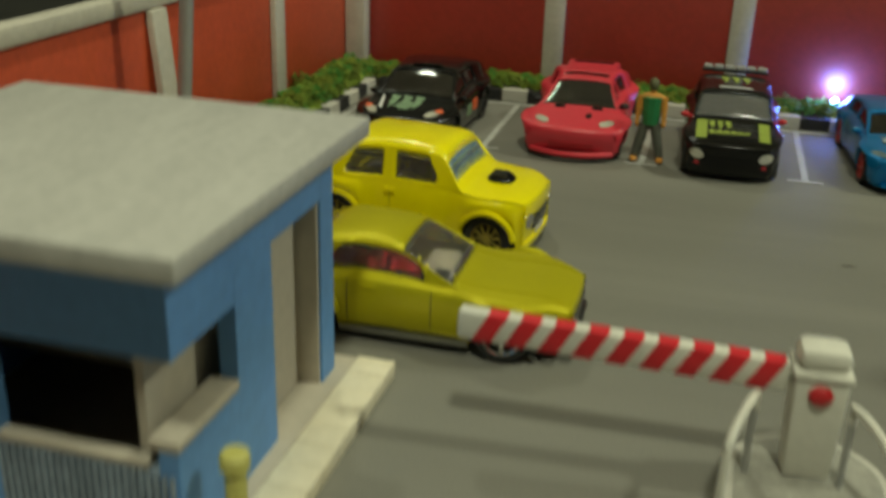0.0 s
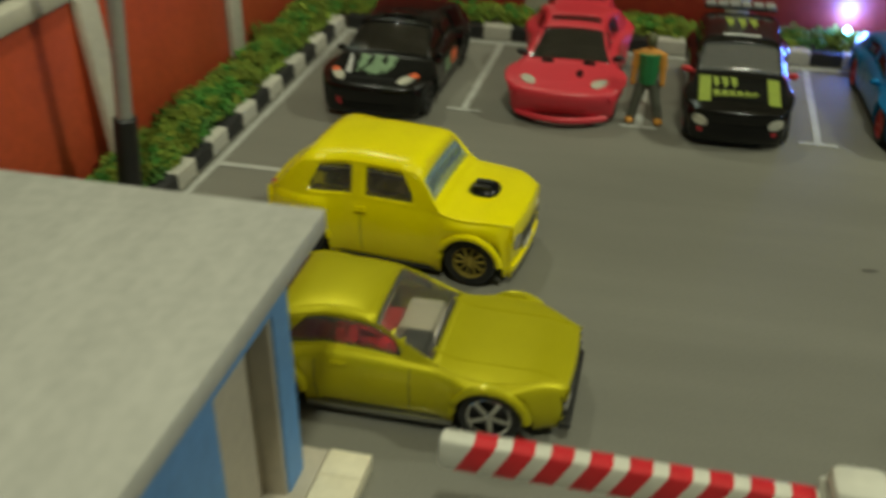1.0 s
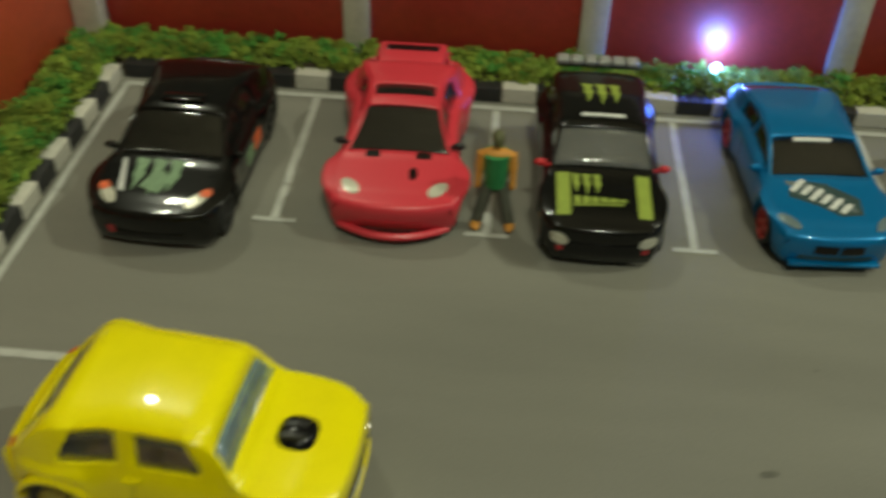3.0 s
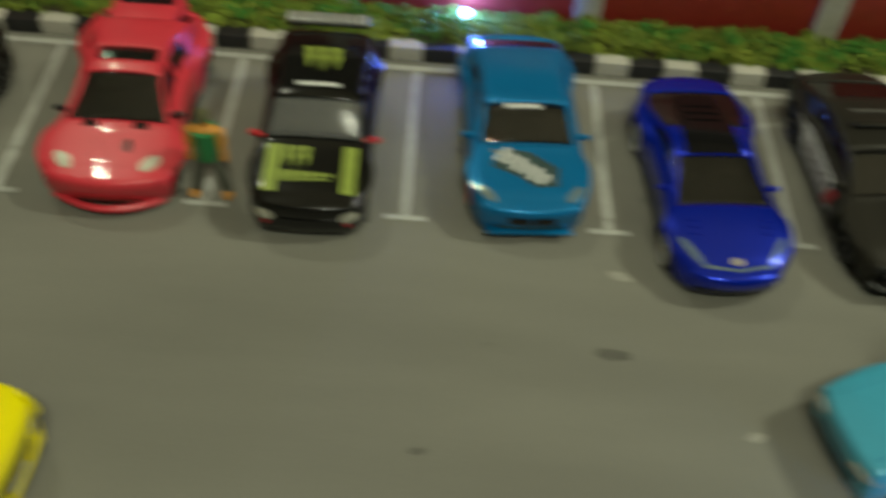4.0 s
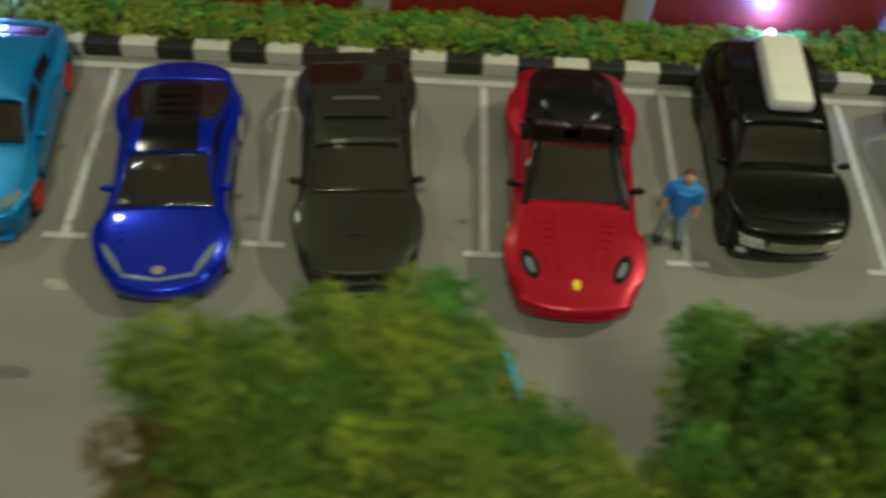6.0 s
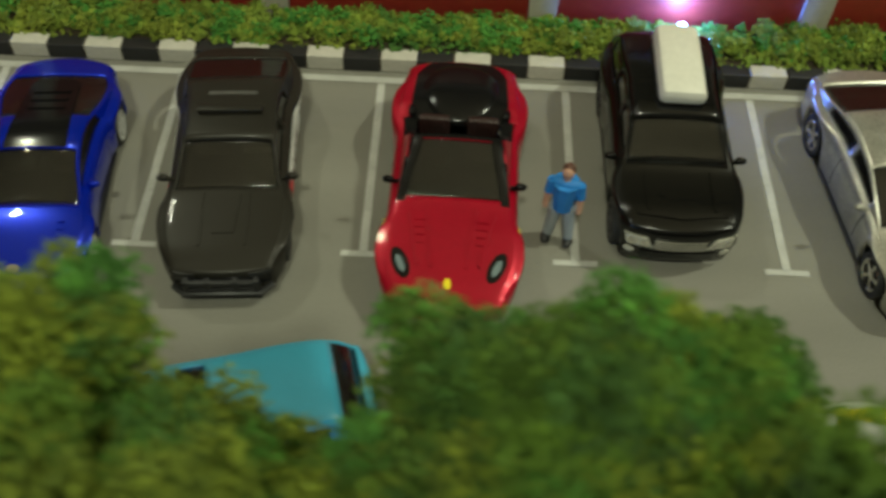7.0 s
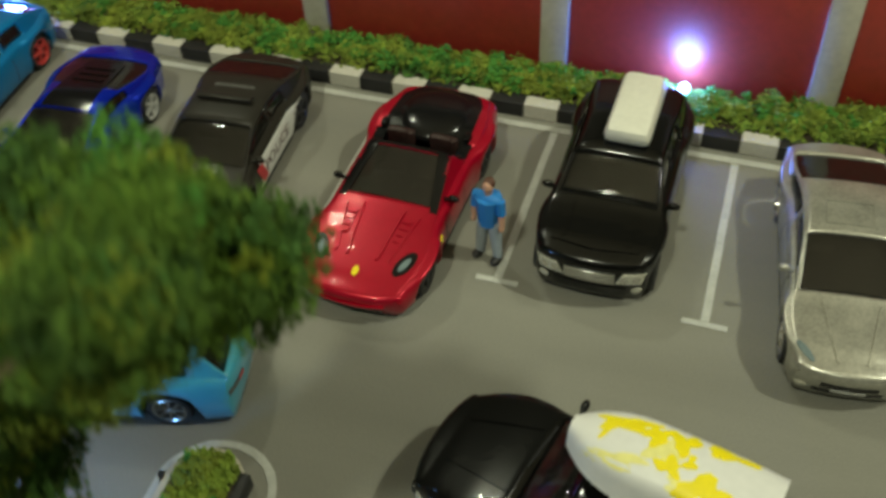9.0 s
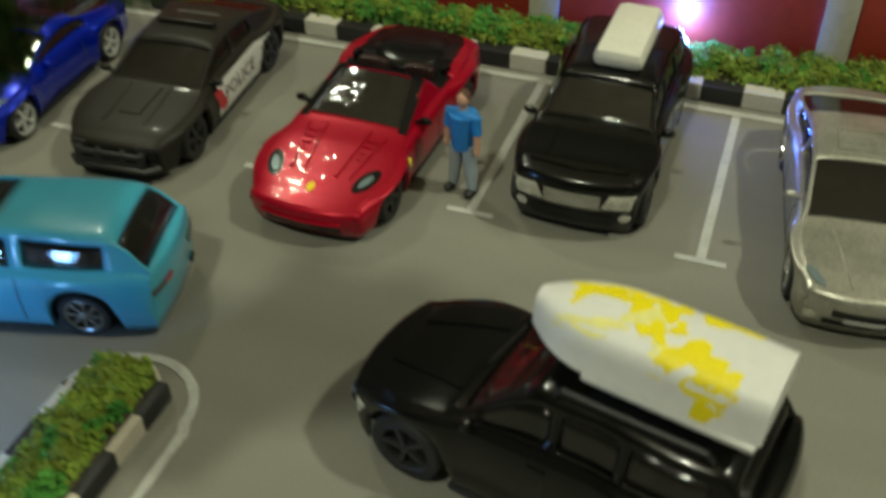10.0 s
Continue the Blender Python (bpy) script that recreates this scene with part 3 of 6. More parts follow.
def car(name, label, group, at, shell, body_mat, glass_mat, rim_mat, spokes=5, wheel_w=4.4, track=None, interior=None, chassis=M_BLACK, seams=(), marks=(), mirrors=None, mirror_mat=None, front_r=None, dish=0.72, ring=0.55, dash=M_BLACK):
    """A toy car: shell, panes, chassis, wheels, marks (name, outline, side, material, depth, label)."""
    x, y, rz = at
    root = thing(name, label, "toy car", mm_pose(x, y, 0.25, rz), group)
    bm, panes, tree = shell.build()
    body = part("body", bm, body_mat, root, smooth=42)
    mod = body.modifiers.new("wall", "SOLIDIFY")
    mod.thickness, mod.offset, mod.use_even_offset = 0.0006, -1, False
    for k, p in sorted(panes.items()):
        nm = "side_window" if k.startswith("side") else k
        pane = part(nm, p, glass_mat.get(nm, glass_mat["all"]) if isinstance(glass_mat, dict) else glass_mat, root, smooth=60)
        pane.visible_shadow = False
        mod = pane.modifiers.new("wall", "SOLIDIFY")
        mod.thickness, mod.offset = 0.0004, -1
    L, W, r = shell.L, shell.W, shell.r
    # underbody: narrow between the wheels, full width between the axles
    cb = bmesh.new()
    add_box(cb, -L / 2 + 3.5, L / 2 - 3.5, -W / 2 + 6, W / 2 - 6, 1.3, shell.sill + 4.2, 0.6)
    xa, xb = min(shell.wheels) + r + 1.3, max(shell.wheels) - r - 1.3
    add_box(cb, xa, xb, -W / 2 * 0.93, W / 2 * 0.93, 1.5, shell.sill + 0.6, 0.4)
    part("chassis", cb, chassis, root)
    interior = interior or (M_SEAT_DIM, (shell.cab[1] + shell.cab[2]) / 2 + 1, rounded(shell.top, shell.cab[3], 1.0) - 5.5)
    if interior:
        seat_mat, x_seat, z_seat = interior
        part("dashboard", box(shell.cab[3] - 9, shell.cab[3] - 3.5, -W * 0.36, W * 0.36, z_seat, z_seat + 3.5, 0.6), dash, root)
        part("floor_tub", box(shell.cab[0] + 4, shell.cab[3] - 4, -W * 0.37, W * 0.37, shell.sill + 2, z_seat - 1.0, 0.3), M_BLACK, root)
        for sy in (-1, 1):
            sb = bmesh.new()
            add_box(sb, x_seat - 4, x_seat + 4, sy * W * 0.19 - 4, sy * W * 0.19 + 4, z_seat - 1.2, z_seat + 1.6, 0.8)
            add_box(sb, x_seat - 5, x_seat - 2.6, sy * W * 0.19 - 4, sy * W * 0.19 + 4, z_seat, z_seat + 8, 0.9, None)
            part("seat", sb, seat_mat, root)
        part("rear_bench", box(x_seat - 15, x_seat - 9, -W * 0.34, W * 0.34, z_seat - 1.2, z_seat + 5.5, 1.0), seat_mat, root)
    # wheels
    tw = (track or W - 1.2) / 2
    meshes = {}
    for key, rr in (("f", front_r or r), ("r", r)):
        if (rr, "t") not in meshes:
            t, rm, bk = wheel_meshes(rr, wheel_w, spokes, rim_mat, dish, ring)
            a = part("tyre", t, M_RUBBER, root)
            b = part("rim", rm, rim_mat, a)
            c = part("wheel_back", bk, M_BLACK, a)
            meshes[(rr, "t")] = (a, b, c)
    first = {k: True for k in meshes}
    for xw, rr in ((max(shell.wheels), front_r or r), (min(shell.wheels), r)):
        for sy in (1, -1):
            a, b, c = meshes[(rr, "t")]
            m = Matrix.Translation(Vector((xw, sy * (tw - wheel_w / 2), rr - 0.1)) * MM) @ (Matrix.Rotation(math.pi, 4, "Z") if sy < 0 else Matrix()) @ Matrix.Rotation(0.3 * xw + sy, 4, "Y")
            if first[(rr, "t")]:
                a.matrix_basis = m
                first[(rr, "t")] = False
            else:
                copy_thing(a, m)
    for nm, outline, side, material, depth, lab in marks:
        q = on_body(tree, outline, side, depth)
        if q.faces:
            part(nm, q, material, root, lab, smooth=30)
        else:
            q.free()
    for outline, side in seams:
        q = on_body(tree, outline, side, 0.06)
        if q.faces:
            part("panel_gap", q, M_SEAM, root, smooth=30)
        else:
            q.free()
    if mirrors:
        mx, mz, my = mirrors
        for sy in (1, -1):
            b = bmesh.new()
            bmesh.ops.create_uvsphere(b, u_segments=12, v_segments=8, radius=1)
            for v in b.verts:
                v.co = Vector((mx + v.co.x * 0.9, sy * (my + 1.5) + v.co.y * 1.6, mz + v.co.z * 1.05))
            add_box(b, mx - 0.4, mx + 0.4, sy * my - 1.2, sy * my + 1.2, mz - 0.9, mz - 0.3)
            part("wing_mirror", b, mirror_mat or body_mat, root)
    return root


def stretch(root, sx, sy=1.0):
    """Lengthens and widens a finished car; its wheels stay round."""
    for ob in root.children:
        if ob.name.startswith("tyre"):
            ob.location.x *= sx
            ob.location.y *= sy
        else:
            ob.data.transform(Matrix.Diagonal((sx, sy, 1, 1)))


def wheel_arches(root, shell, y, thick, material):
    """Rounded lips over the four wheels."""
    for xw in shell.wheels:
        for sy in (1, -1):
            pts = []
            for k in range(15):
                a = radians(4 + 172 * k / 14)
                pts.append((xw + (shell.r + 1.1) * math.cos(a), sy * (y - 0.7 * (1 - math.sin(a))), shell.r + (shell.r + 1.1) * math.sin(a)))
            part("wheel_arch", tube(pts, thick, 8), material, root)


def vseam(x, z0, z1, w=0.28):
    return [(quad(x - w / 2, x + w / 2, z0, z1), s) for s in ("left", "right")]


ROW = "toy cars parked along the back wall"
LOOSE = "toy cars standing in the aisle"


def pill(x0, x1, y_far, y_near, z0, z1, n=14):
    """An island outline with a round far end, extruded."""
    r, cx = (x1 - x0) / 2, (x0 + x1) / 2
    out = [(x0, y_near), (x1, y_near)] + [(cx + r * math.cos(math.pi * k / n), y_far - r + r * math.sin(math.pi * k / n)) for k in range(n + 1)]
    bm = bmesh.new()
    f = bm.faces.new([bm.verts.new((a, b, z0)) for a, b in out])
    r_ = bmesh.ops.extrude_face_region(bm, geom=[f])
    bmesh.ops.translate(bm, vec=(0, 0, z1 - z0), verts=[g for g in r_["geom"] if isinstance(g, bmesh.types.BMVert)])
    bmesh.ops.recalc_face_normals(bm, faces=bm.faces)
    return bm

# parked row, from the corner eastwards
M_SEAT_DIM = shader("seat_dim", (0.07, 0.06, 0.045), 0.6, vary=0.2, grain=900, patch=200, bump=0.05)
M_BLK_PAINT = paint("paint_black", (0.0035, 0.0035, 0.0032), 0.0, 0.22, 0.45)
M_BLK_GREY = paint("paint_black_worn", (0.021, 0.019, 0.015), 0.15, 0.40, 0.12)
M_RED_MATT = shader("paint_red_matt", (0.62, 0.035, 0.055), 0.38, 0.0, vary=0.06, grain=2000, patch=90, bump=0.03, coat=0.25)
M_LBLUE = paint("paint_azure", (0.0, 0.16, 0.40), 0.35, 0.34, 0.6)
M_NAVY = paint("paint_royal_blue", (0.0, 0.016, 0.42), 0.5, 0.25, 0.6)
M_RED_MET = shader("paint_red_metallic", (0.36, 0.002, 0.018), 0.30, 0.3, vary=0.1, grain=650, patch=120, bump=0.02, coat=0.45, spec=0.2, wave=0.26, wave_size=300.0)
M_SILVER = shader("paint_silver", (0.43, 0.42, 0.37), 0.30, 0.65, vary=0.3, grain=1300, patch=200, bump=0.15, coat=0.3, spec=0.3, wave=0.4)
M_YELLOW = paint("paint_yellow", (0.88, 0.75, 0.0), 0.0, 0.24, 0.7)
M_GOLD = paint("paint_olive_gold", (0.52, 0.465, 0.008), 0.38, 0.40, 0.3)
M_CIVIC = paint("paint_sky_blue", (0.05, 0.33, 0.48), 0.0, 0.3)
M_GREEN_MARK = shader("decal_lime", (0.27, 0.34, 0.05), 0.5, vary=0.15, grain=1500, patch=300, bump=0.02)
M_PALE_MARK = shader("decal_pale_green", (0.17, 0.27, 0.15), 0.5, vary=0.3, grain=1500, patch=300, bump=0.02)
M_WHITE_MARK = shader("decal_white", (0.62, 0.62, 0.6), 0.45, vary=0.12, grain=1500, patch=300, bump=0.02)
M_DARK_MARK = shader("decal_slate", (0.03, 0.06, 0.06), 0.45, vary=0.2, grain=1500, patch=300, bump=0.02)
M_PALE_SLATE = shader("decal_pale_slate", (0.13, 0.15, 0.15), 0.45, vary=0.3, grain=1500, patch=400, bump=0.02)
M_ORANGE_MARK = shader("decal_orange", (0.7, 0.12, 0.03), 0.45, vary=0.15, grain=1500, patch=300, bump=0.02)
M_RED_MARK = shader("decal_red", (0.5, 0.03, 0.04), 0.45, vary=0.15, grain=1500, patch=300, bump=0.02)
M_BLACK_MARK = shader("decal_black", (0.005, 0.005, 0.0055), 0.16, spec=0.3, vary=0.2, grain=1500, patch=300, bump=0.02)
M_DIM_MARK = shader("decal_dim_grey", (0.07, 0.07, 0.065), 0.5, vary=0.3, grain=1500, patch=500, bump=0.02)
M_YELLOW_MARK = shader("decal_yellow", (0.78, 0.64, 0.0), 0.5, vary=0.1, grain=1500, patch=300, bump=0.02)
M_LENS_BLUE = shader("headlight_smoked", (0.16, 0.22, 0.24), 0.15, 0.2, vary=0.25, grain=1500, patch=300, bump=0.05, coat=1)
M_CHROME_DULL = shader("chrome_worn", (0.4, 0.4, 0.38), 0.3, 1.0, vary=0.15, grain=900, patch=150, bump=0.05)
M_GLASS_SMOKE = shader("light_smoke_glass", (0.46, 0.45, 0.41), 0.05, vary=0.05, grain=300, patch=50, bump=0.0, glass=0.95)
M_BRONZE = shader("rim_gold", (0.42, 0.33, 0.07), 0.4, 0.5, vary=0.1, grain=900, patch=200, bump=0.02)
M_RIM_DARK = shader("rim_dark", (0.05, 0.05, 0.05), 0.35, 0.6, vary=0.1, grain=900, patch=200, bump=0.02)
M_RIM_SILVER = shader("rim_silver", (0.62, 0.62, 0.6), 0.32, 0.35, vary=0.1, grain=900, patch=200, bump=0.02, coat=0.5)
M_RIM_RED = shader("rim_red", (0.6, 0.06, 0.05), 0.4, 0.2, vary=0.1, grain=900, patch=200, bump=0.02)
M_SEAT_RED = shader("seat_red", (0.6, 0.012, 0.02), 0.6, vary=0.1, grain=900, patch=200, bump=0.05)
M_SEAT_TAN = shader("seat_tan", (0.20, 0.12, 0.07), 0.6, vary=0.15, grain=900, patch=200, bump=0.05)
M_SEAT_MAROON = shader("seat_maroon", (0.022, 0.009, 0.008), 0.45, vary=0.2, grain=900, patch=200, bump=0.05)
M_SEAT_GREY = shader("seat_grey", (0.20, 0.17, 0.14), 0.6, vary=0.1, grain=900, patch=200, bump=0.05)

# generic profiles, nose at +x


def profiles(L, hood, tail, belt_mid, roof, cab, nose=None, rear=None):
    h = L / 2
    x0, x1, x2, x3 = cab
    nose, rear = nose or hood - 3.5, rear or tail - 1.0
    belt = [(-h, rear - 0.8), (-h + 3, tail - 1.0), (x0, tail - 0.6), ((x0 + x3) / 2, belt_mid), (x3, hood + 0.2), (x3 + 6, hood - 0.6), (h - 5, nose + 0.8), (h, nose - 1.2)]
    top = [(-h, rear), (-h + 3, tail), (x0, tail + 0.4), (x1, roof - 0.7), ((x1 + x2) / 2, roof), (x2, roof - 0.6), (x3, hood + 1.2), (x3 + 6, hood + 0.4), (h - 5, nose + 1.8), (h, nose - 0.2)]
    return belt, top


def claw(x, y, s):
    """Three ragged strokes, broad at the far end and pointed at the near one."""
    out = []
    for k in (-1, 0, 1):
        cy = y + k * s * 0.66
        lo = x + s * (1.0 if k == 0 else 0.8)
        out.append([(x - s, cy - 0.27 * s), (x - s * 0.92, cy + 0.27 * s), (x - 0.3 * s, cy + 0.2 * s), (x - 0.2 * s, cy + 0.3 * s), (lo, cy + 0.02 * s), (x + 0.1 * s, cy - 0.05 * s), (x, cy - 0.16 * s), (x - 0.5 * s, cy - 0.14 * s)])
    return out


# 1 black rally hatch
belt, top = profiles(68, 13.5, 16.5, 14.5, 23.0, (-32, -22, 2, 14), nose=11, rear=12)
sh = Shell(68, 32, belt, top, (-32, -22, 2, 14), (21.5, -20), 5.6, flare=1.6, windows=((-13, -4.5), (-3, 9.5)), tumble=0.35, bulge=4.2, edge=0.6, soft=3.0)
mk = [("hood_graphic", c, "top", M_PALE_MARK, 0.1, "pale green ragged stroke") for c in claw(21.0, -1.5, 6.2)]
mk += [("hood_graphic", [(26, -8.5), (26.4, -7.0), (15.5, -9.6), (15.2, -10.4)], "top", M_WHITE_MARK, 0.14, "white slash"), ("hood_graphic", [(24.5, -4), (26.5, 1.0), (21.5, 2.6), (18.5, 0.2), (20.5, -2.6)], "top", M_PALE_MARK, 0.08, "pale green ragged patch")]
mk += [("headlight", ellipse(27.5, s * 10.2, 3.2, 1.5, -s * 35), "top", M_LENS, 0.3, "clear headlight") for s in (1, -1)]
mk += [("indicator", ellipse(25.0, s * 11.8, 1.5, 1.2, -s * 35), "top", M_ORANGE_MARK, 0.4, "orange indicator") for s in (1, -1)]
mk += [("side_graphic", quad(-9, -3, 7, 11), "left", M_ORANGE_MARK, 0.1, "orange side graphic"), ("side_graphic", quad(-2, 4, 6.5, 10.5), "left", M_PALE_MARK, 0.1, "pale green side graphic")]
mk += [("grille", quad(-8, 8, 4, 6.2), "front", M_BLACK_MARK, 0.2, ""), ("fog_light", quad(-9.5, -8, 5, 7.5), "front", M_RED_MARK, 0.2, "small red bumper mark")]
c1 = car("rally_hatchback", "black toy rally hatchback with a green claw on the bonnet", ROW, (-132, 16.8, -91), sh, M_BLK_PAINT, M_GLASS_DARK, M_RIM_DARK, 6, marks=mk, seams=vseam(-4, 4, 13), mirrors=(10, 14.5, 14))
part("roof_vent", box(-3.0, 0.5, -5, 5, 22.2, 23.4, 0.5), M_BLK_PAINT, c1)
stretch(c1, 1.04, 1.06)

# 2 matt red rally car
belt, top = profiles(69, 12.6, 15.5, 14.0, 22.0, (-31, -20, 2, 15), nose=10, rear=12)
sh = Shell(69, 31, belt, top, (-31, -20, 2, 15), (22, -20), 5.6, flare=1.9, windows=((-13, -4.5), (-3, 9.5)), tumble=0.36, cabw=0.83, bulge=5.0, edge=0.6, soft=2.6, sunroof=(-6.5, -1.5), plan=[(-34.5, 0.84), (-31, 0.93), (-24, 0.98), (-15, 0.98), (-4, 0.91), (6, 0.91), (16, 1.0), (25, 1.0), (31, 0.88), (34.5, 0.66)])
mk = [("headlight", ellipse(27.2, s * 10.0, 3.0, 1.6, -s * 38), "top", M_LENS, 0.35, "clear headlight") for s in (1, -1)]
mk += [("bonnet_vent", quad(14.5, 16.5, s * 6 - 1.7, s * 6 + 1.7), "top", M_BLACK_MARK, 0.08, "black bonnet vent") for s in (1, -1)]
mk += [("bonnet_vent", ellipse(22, 4.0, 2.3, 1.0), "top", M_BLACK_MARK, 0.08, "black bonnet vent"), ("grille", quad(-7, 7, 4.2, 6.4), "front", M_RED_MARK, 0.3, "red grille")]
c2 = car("rally_car", "matt red toy rally car with black windows and sunroof", ROW, (-76.5, 28, -88.5), sh, M_RED_MATT, M_GLASS_DARK, M_RIM_DARK, 5, marks=mk, seams=vseam(-4, 4, 13), mirrors=(11, 14.5, 12.6), mirror_mat=M_BLACK)
wing = bmesh.new()
add_box(wing, -33, -17, -9.4, 9.4, 17.0, 20.6, 1.2)
for v in wing.verts:
    v.co.y *= 1 - 0.006 * (v.co.x + 34)
part("rear_wing", wing, M_RED_MATT, c2)
part("wing_slot", box(-30.5, -27.5, -7.0, 7.0, 20.4, 20.75, 0.1), M_BLACK_MARK, c2, "dark slot in the wing")
part("spoiler_base", box(-31.5, -24, -8.6, 8.6, 15, 19.0, 0.8), M_RED_MATT, c2)
for sy in (-9, 9):
    part("wing_stay", box(-32.5, -28, sy - 0.7, sy + 0.7, 14.5, 18.0), M_RED_MATT, c2)
part("front_lip", tube([(34.6 - 0.03 * y * y, y, 2.5) for y in np.linspace(-12.6, 12.6, 15)], 1.0, 8), M_RED_MATT, c2)
stretch(c2, 1.02, 1.08)

# 3 black and lime hatchback
belt, top = profiles(66, 14.0, 16.0, 15.0, 23.5, (-32, -26, 2, 11.5), nose=11.5, rear=13)
sh = Shell(66, 31, belt, top, (-32, -26, 2, 11.5), (22, -20), 5.6, flare=1.0, windows=((-23, -14), (-13, -4), (-2.5, 7.5)), tumble=0.26, bulge=2.6)
mk = [("bonnet_stripe", quad(13, 28, s * 9.8 - 1.7, s * 9.8 + 1.7), "top", M_GREEN_MARK, 0.1, "lime bonnet stripe") for s in (1, -1)]
mk += [("hood_graphic", c, "top", M_GREEN_MARK, 0.12, "lime ragged stroke") for c in claw(17.2, -4.2, 3.9)]
mk += [("hood_writing", [(21.4 + 0.12 * k, -7.4 + 2.2 * k), (21.4 + 0.12 * k, -5.8 + 2.2 * k), (24.0 - 0.22 * k, -5.4 + 2.2 * k), (24.2 - 0.22 * k, -7.2 + 2.2 * k)], "top", M_GREEN_MARK, 0.12, "small lime bar") for k in range(6)]
mk += [("hood_writing", [(24.5, -7.6), (25.0, -7.4), (24.2, 4.8), (23.6, 4.8)], "top", M_GREEN_MARK, 0.12, "thin lime bar")]
mk += [("roof_graphic", c, "top", M_GREEN_MARK, 0.12, "lime ragged stroke") for c in claw(-12, 0, 5.4)]
mk += [("roof_banner", quad(-2.6, -1.2, -5.5, 5.5), "top", M_WHITE_MARK, 0.1, "pale bar")]
mk += [("headlight", ellipse(s * 10.6, 8.6, 2.3, 1.5, s * 18), "front", M_LENS, 0.4, "clear round headlight") for s in (1, -1)]
mk += [("grille", quad(-8.5, 8.5, 5, 8), "front", M_BLACK_MARK, 0.25, ""), ("fog_light", quad(-11, -9.6, 5, 6.2), "front", M_RED_MARK, 0.25, "small red lamp"), ("fog_light", quad(9.6, 11, 5, 6.2), "front", M_RED_MARK, 0.25, "small red lamp")]
c3 = car("compact_hatchback", "black toy hatchback with lime stripes and red mirrors", ROW, (-24.8, 21.5, -89), sh, M_BLK_PAINT, {"all": M_GLASS_DARK, "windshield": M_GLASS_SHEEN}, M_CHROME, 8, marks=mk, seams=vseam(-2.2, 4, 14), mirrors=(10, 15.5, 14.0), mirror_mat=M_RED, interior=(M_SEAT_GREY, 0, 9))
part("light_bar", box(-30.5, -27, -11.5, 11.5, 22.8, 23.8, 0.4), M_RIM_DARK, c3, "roof light bar")
for k in range(6):
    part("roof_light", box(-31, -26.6, -11.2 + 3.8 * k, -7.9 + 3.8 * k, 23.6, 25.1, 0.6), M_GREY_METAL, c3, "pale roof light")

# 4 azure coupe
belt, top = profiles(70, 12.4, 14.5, 13.6, 20.0, (-33, -22, 1, 13), nose=10, rear=11.5)
sh = Shell(70, 31, belt, top, (-33, -22, 1, 13), (21.5, -20.5), 5.4, flare=1.0, windows=((-17, -7.5), (-6, 8.5)), tumble=0.36, bulge=3.6, edge=0.55, soft=2.6)
mk = [("hood_panel", [(14.4, -4.5), (15.2, 0.5), (20.2, 7.6), (26.2, 7.0), (27.0, 1.5), (23.0, -3.6), (20.0, -9.4), (17.8, -9.2)], "top", M_DARK_MARK, 0.06, "dark slate slanted bonnet panel")]
for k in range(6):
    bx, by, r = 16.0 + 1.62 * k, -6.6 + 2.0 * k, 2.6 - 0.5 * (k % 2)
    mk += [("hood_graphic", [(bx + u * 0.78 * r + v * 0.55 * 0.63, by - u * 0.63 * r + v * 0.55 * 0.78) for u, v in ((-1, -1), (1, -1.6), (1, 1), (-1, 1.4))], "top", M_WHITE_MARK, 0.14, "white slanted stroke")]
mk += [("hood_graphic", [(14.2, -9.4), (15.6, -9.0), (18.0, -4.6), (24.4, 3.4), (25.6, 5.6), (24.6, 6.0), (20.2, 1.6), (15.4, -4.2)], "top", M_PALE_SLATE, 0.11, "pale grey slanted band")]
mk += [("headlight", ellipse(28.6, s * 11.3, 3.4, 1.2, -s * 40), "top", M_LENS_BLUE, 0.3, "narrow headlight") for s in (1, -1)]
mk += [("grille", quad(-5.8, -0.4, 6.2, 8.8), "front", M_BLACK_MARK, 0.25, "black grille half"), ("grille", quad(0.4, 5.8, 6.2, 8.8), "front", M_BLACK_MARK, 0.25, "black grille half"), ("air_intake", quad(-9, 9, 3.6, 5.0), "front", M_DARK_MARK, 0.2, "dark lower intake")]
mk += [("windscreen_banner", quad(2.2, 3.2, -5.5, 4.0), "top", M_WHITE_MARK, 0.1, "white bar along the windscreen top")]
c4 = car("coupe", "metallic azure toy coupe with a slanted bonnet graphic", ROW, (30, 29, -86), sh, M_LBLUE, M_GLASS_DARK, M_RIM_RED, 5, marks=mk, seams=vseam(-6.8, 4, 12), mirrors=(9, 13.5, 14), dish=0.78)
part("front_lip", box(31.5, 34.6, -11, 11, 2.2, 3.3, 0.5), M_LBLUE, c4)
stretch(c4, 1.01, 1.02)

# 5 royal blue sports car
belt, top = profiles(73, 12.0, 13.4, 12.6, 17.6, (-29, -11, -1, 15), nose=8.0, rear=11.5)
WAIST = [(-36.5, 0.66), (-32, 0.86), (-24, 1.0), (-8, 0.93), (4, 0.90), (20, 1.0), (29, 0.90), (36.5, 0.52)]
sh = Shell(73, 31.5, belt, top, (-29, -11, -1, 15), (22, -19), 5.1, sill=1.6, flare=1.1, plan=WAIST, windows=((-13, 8),), tumble=0.62, bulge=4.6, crown=1.5, soft=3.0)
mk = [("roof_panel", [(-26.5, -4.6), (-25.0, -6.0), (-12, -7.0), (-0.6, -7.6), (-0.6, 7.6), (-12, 7.0), (-25.0, 6.0), (-26.5, 4.6)], "top", M_BLACK_MARK, 0.1, "gloss black roof and engine cover")]
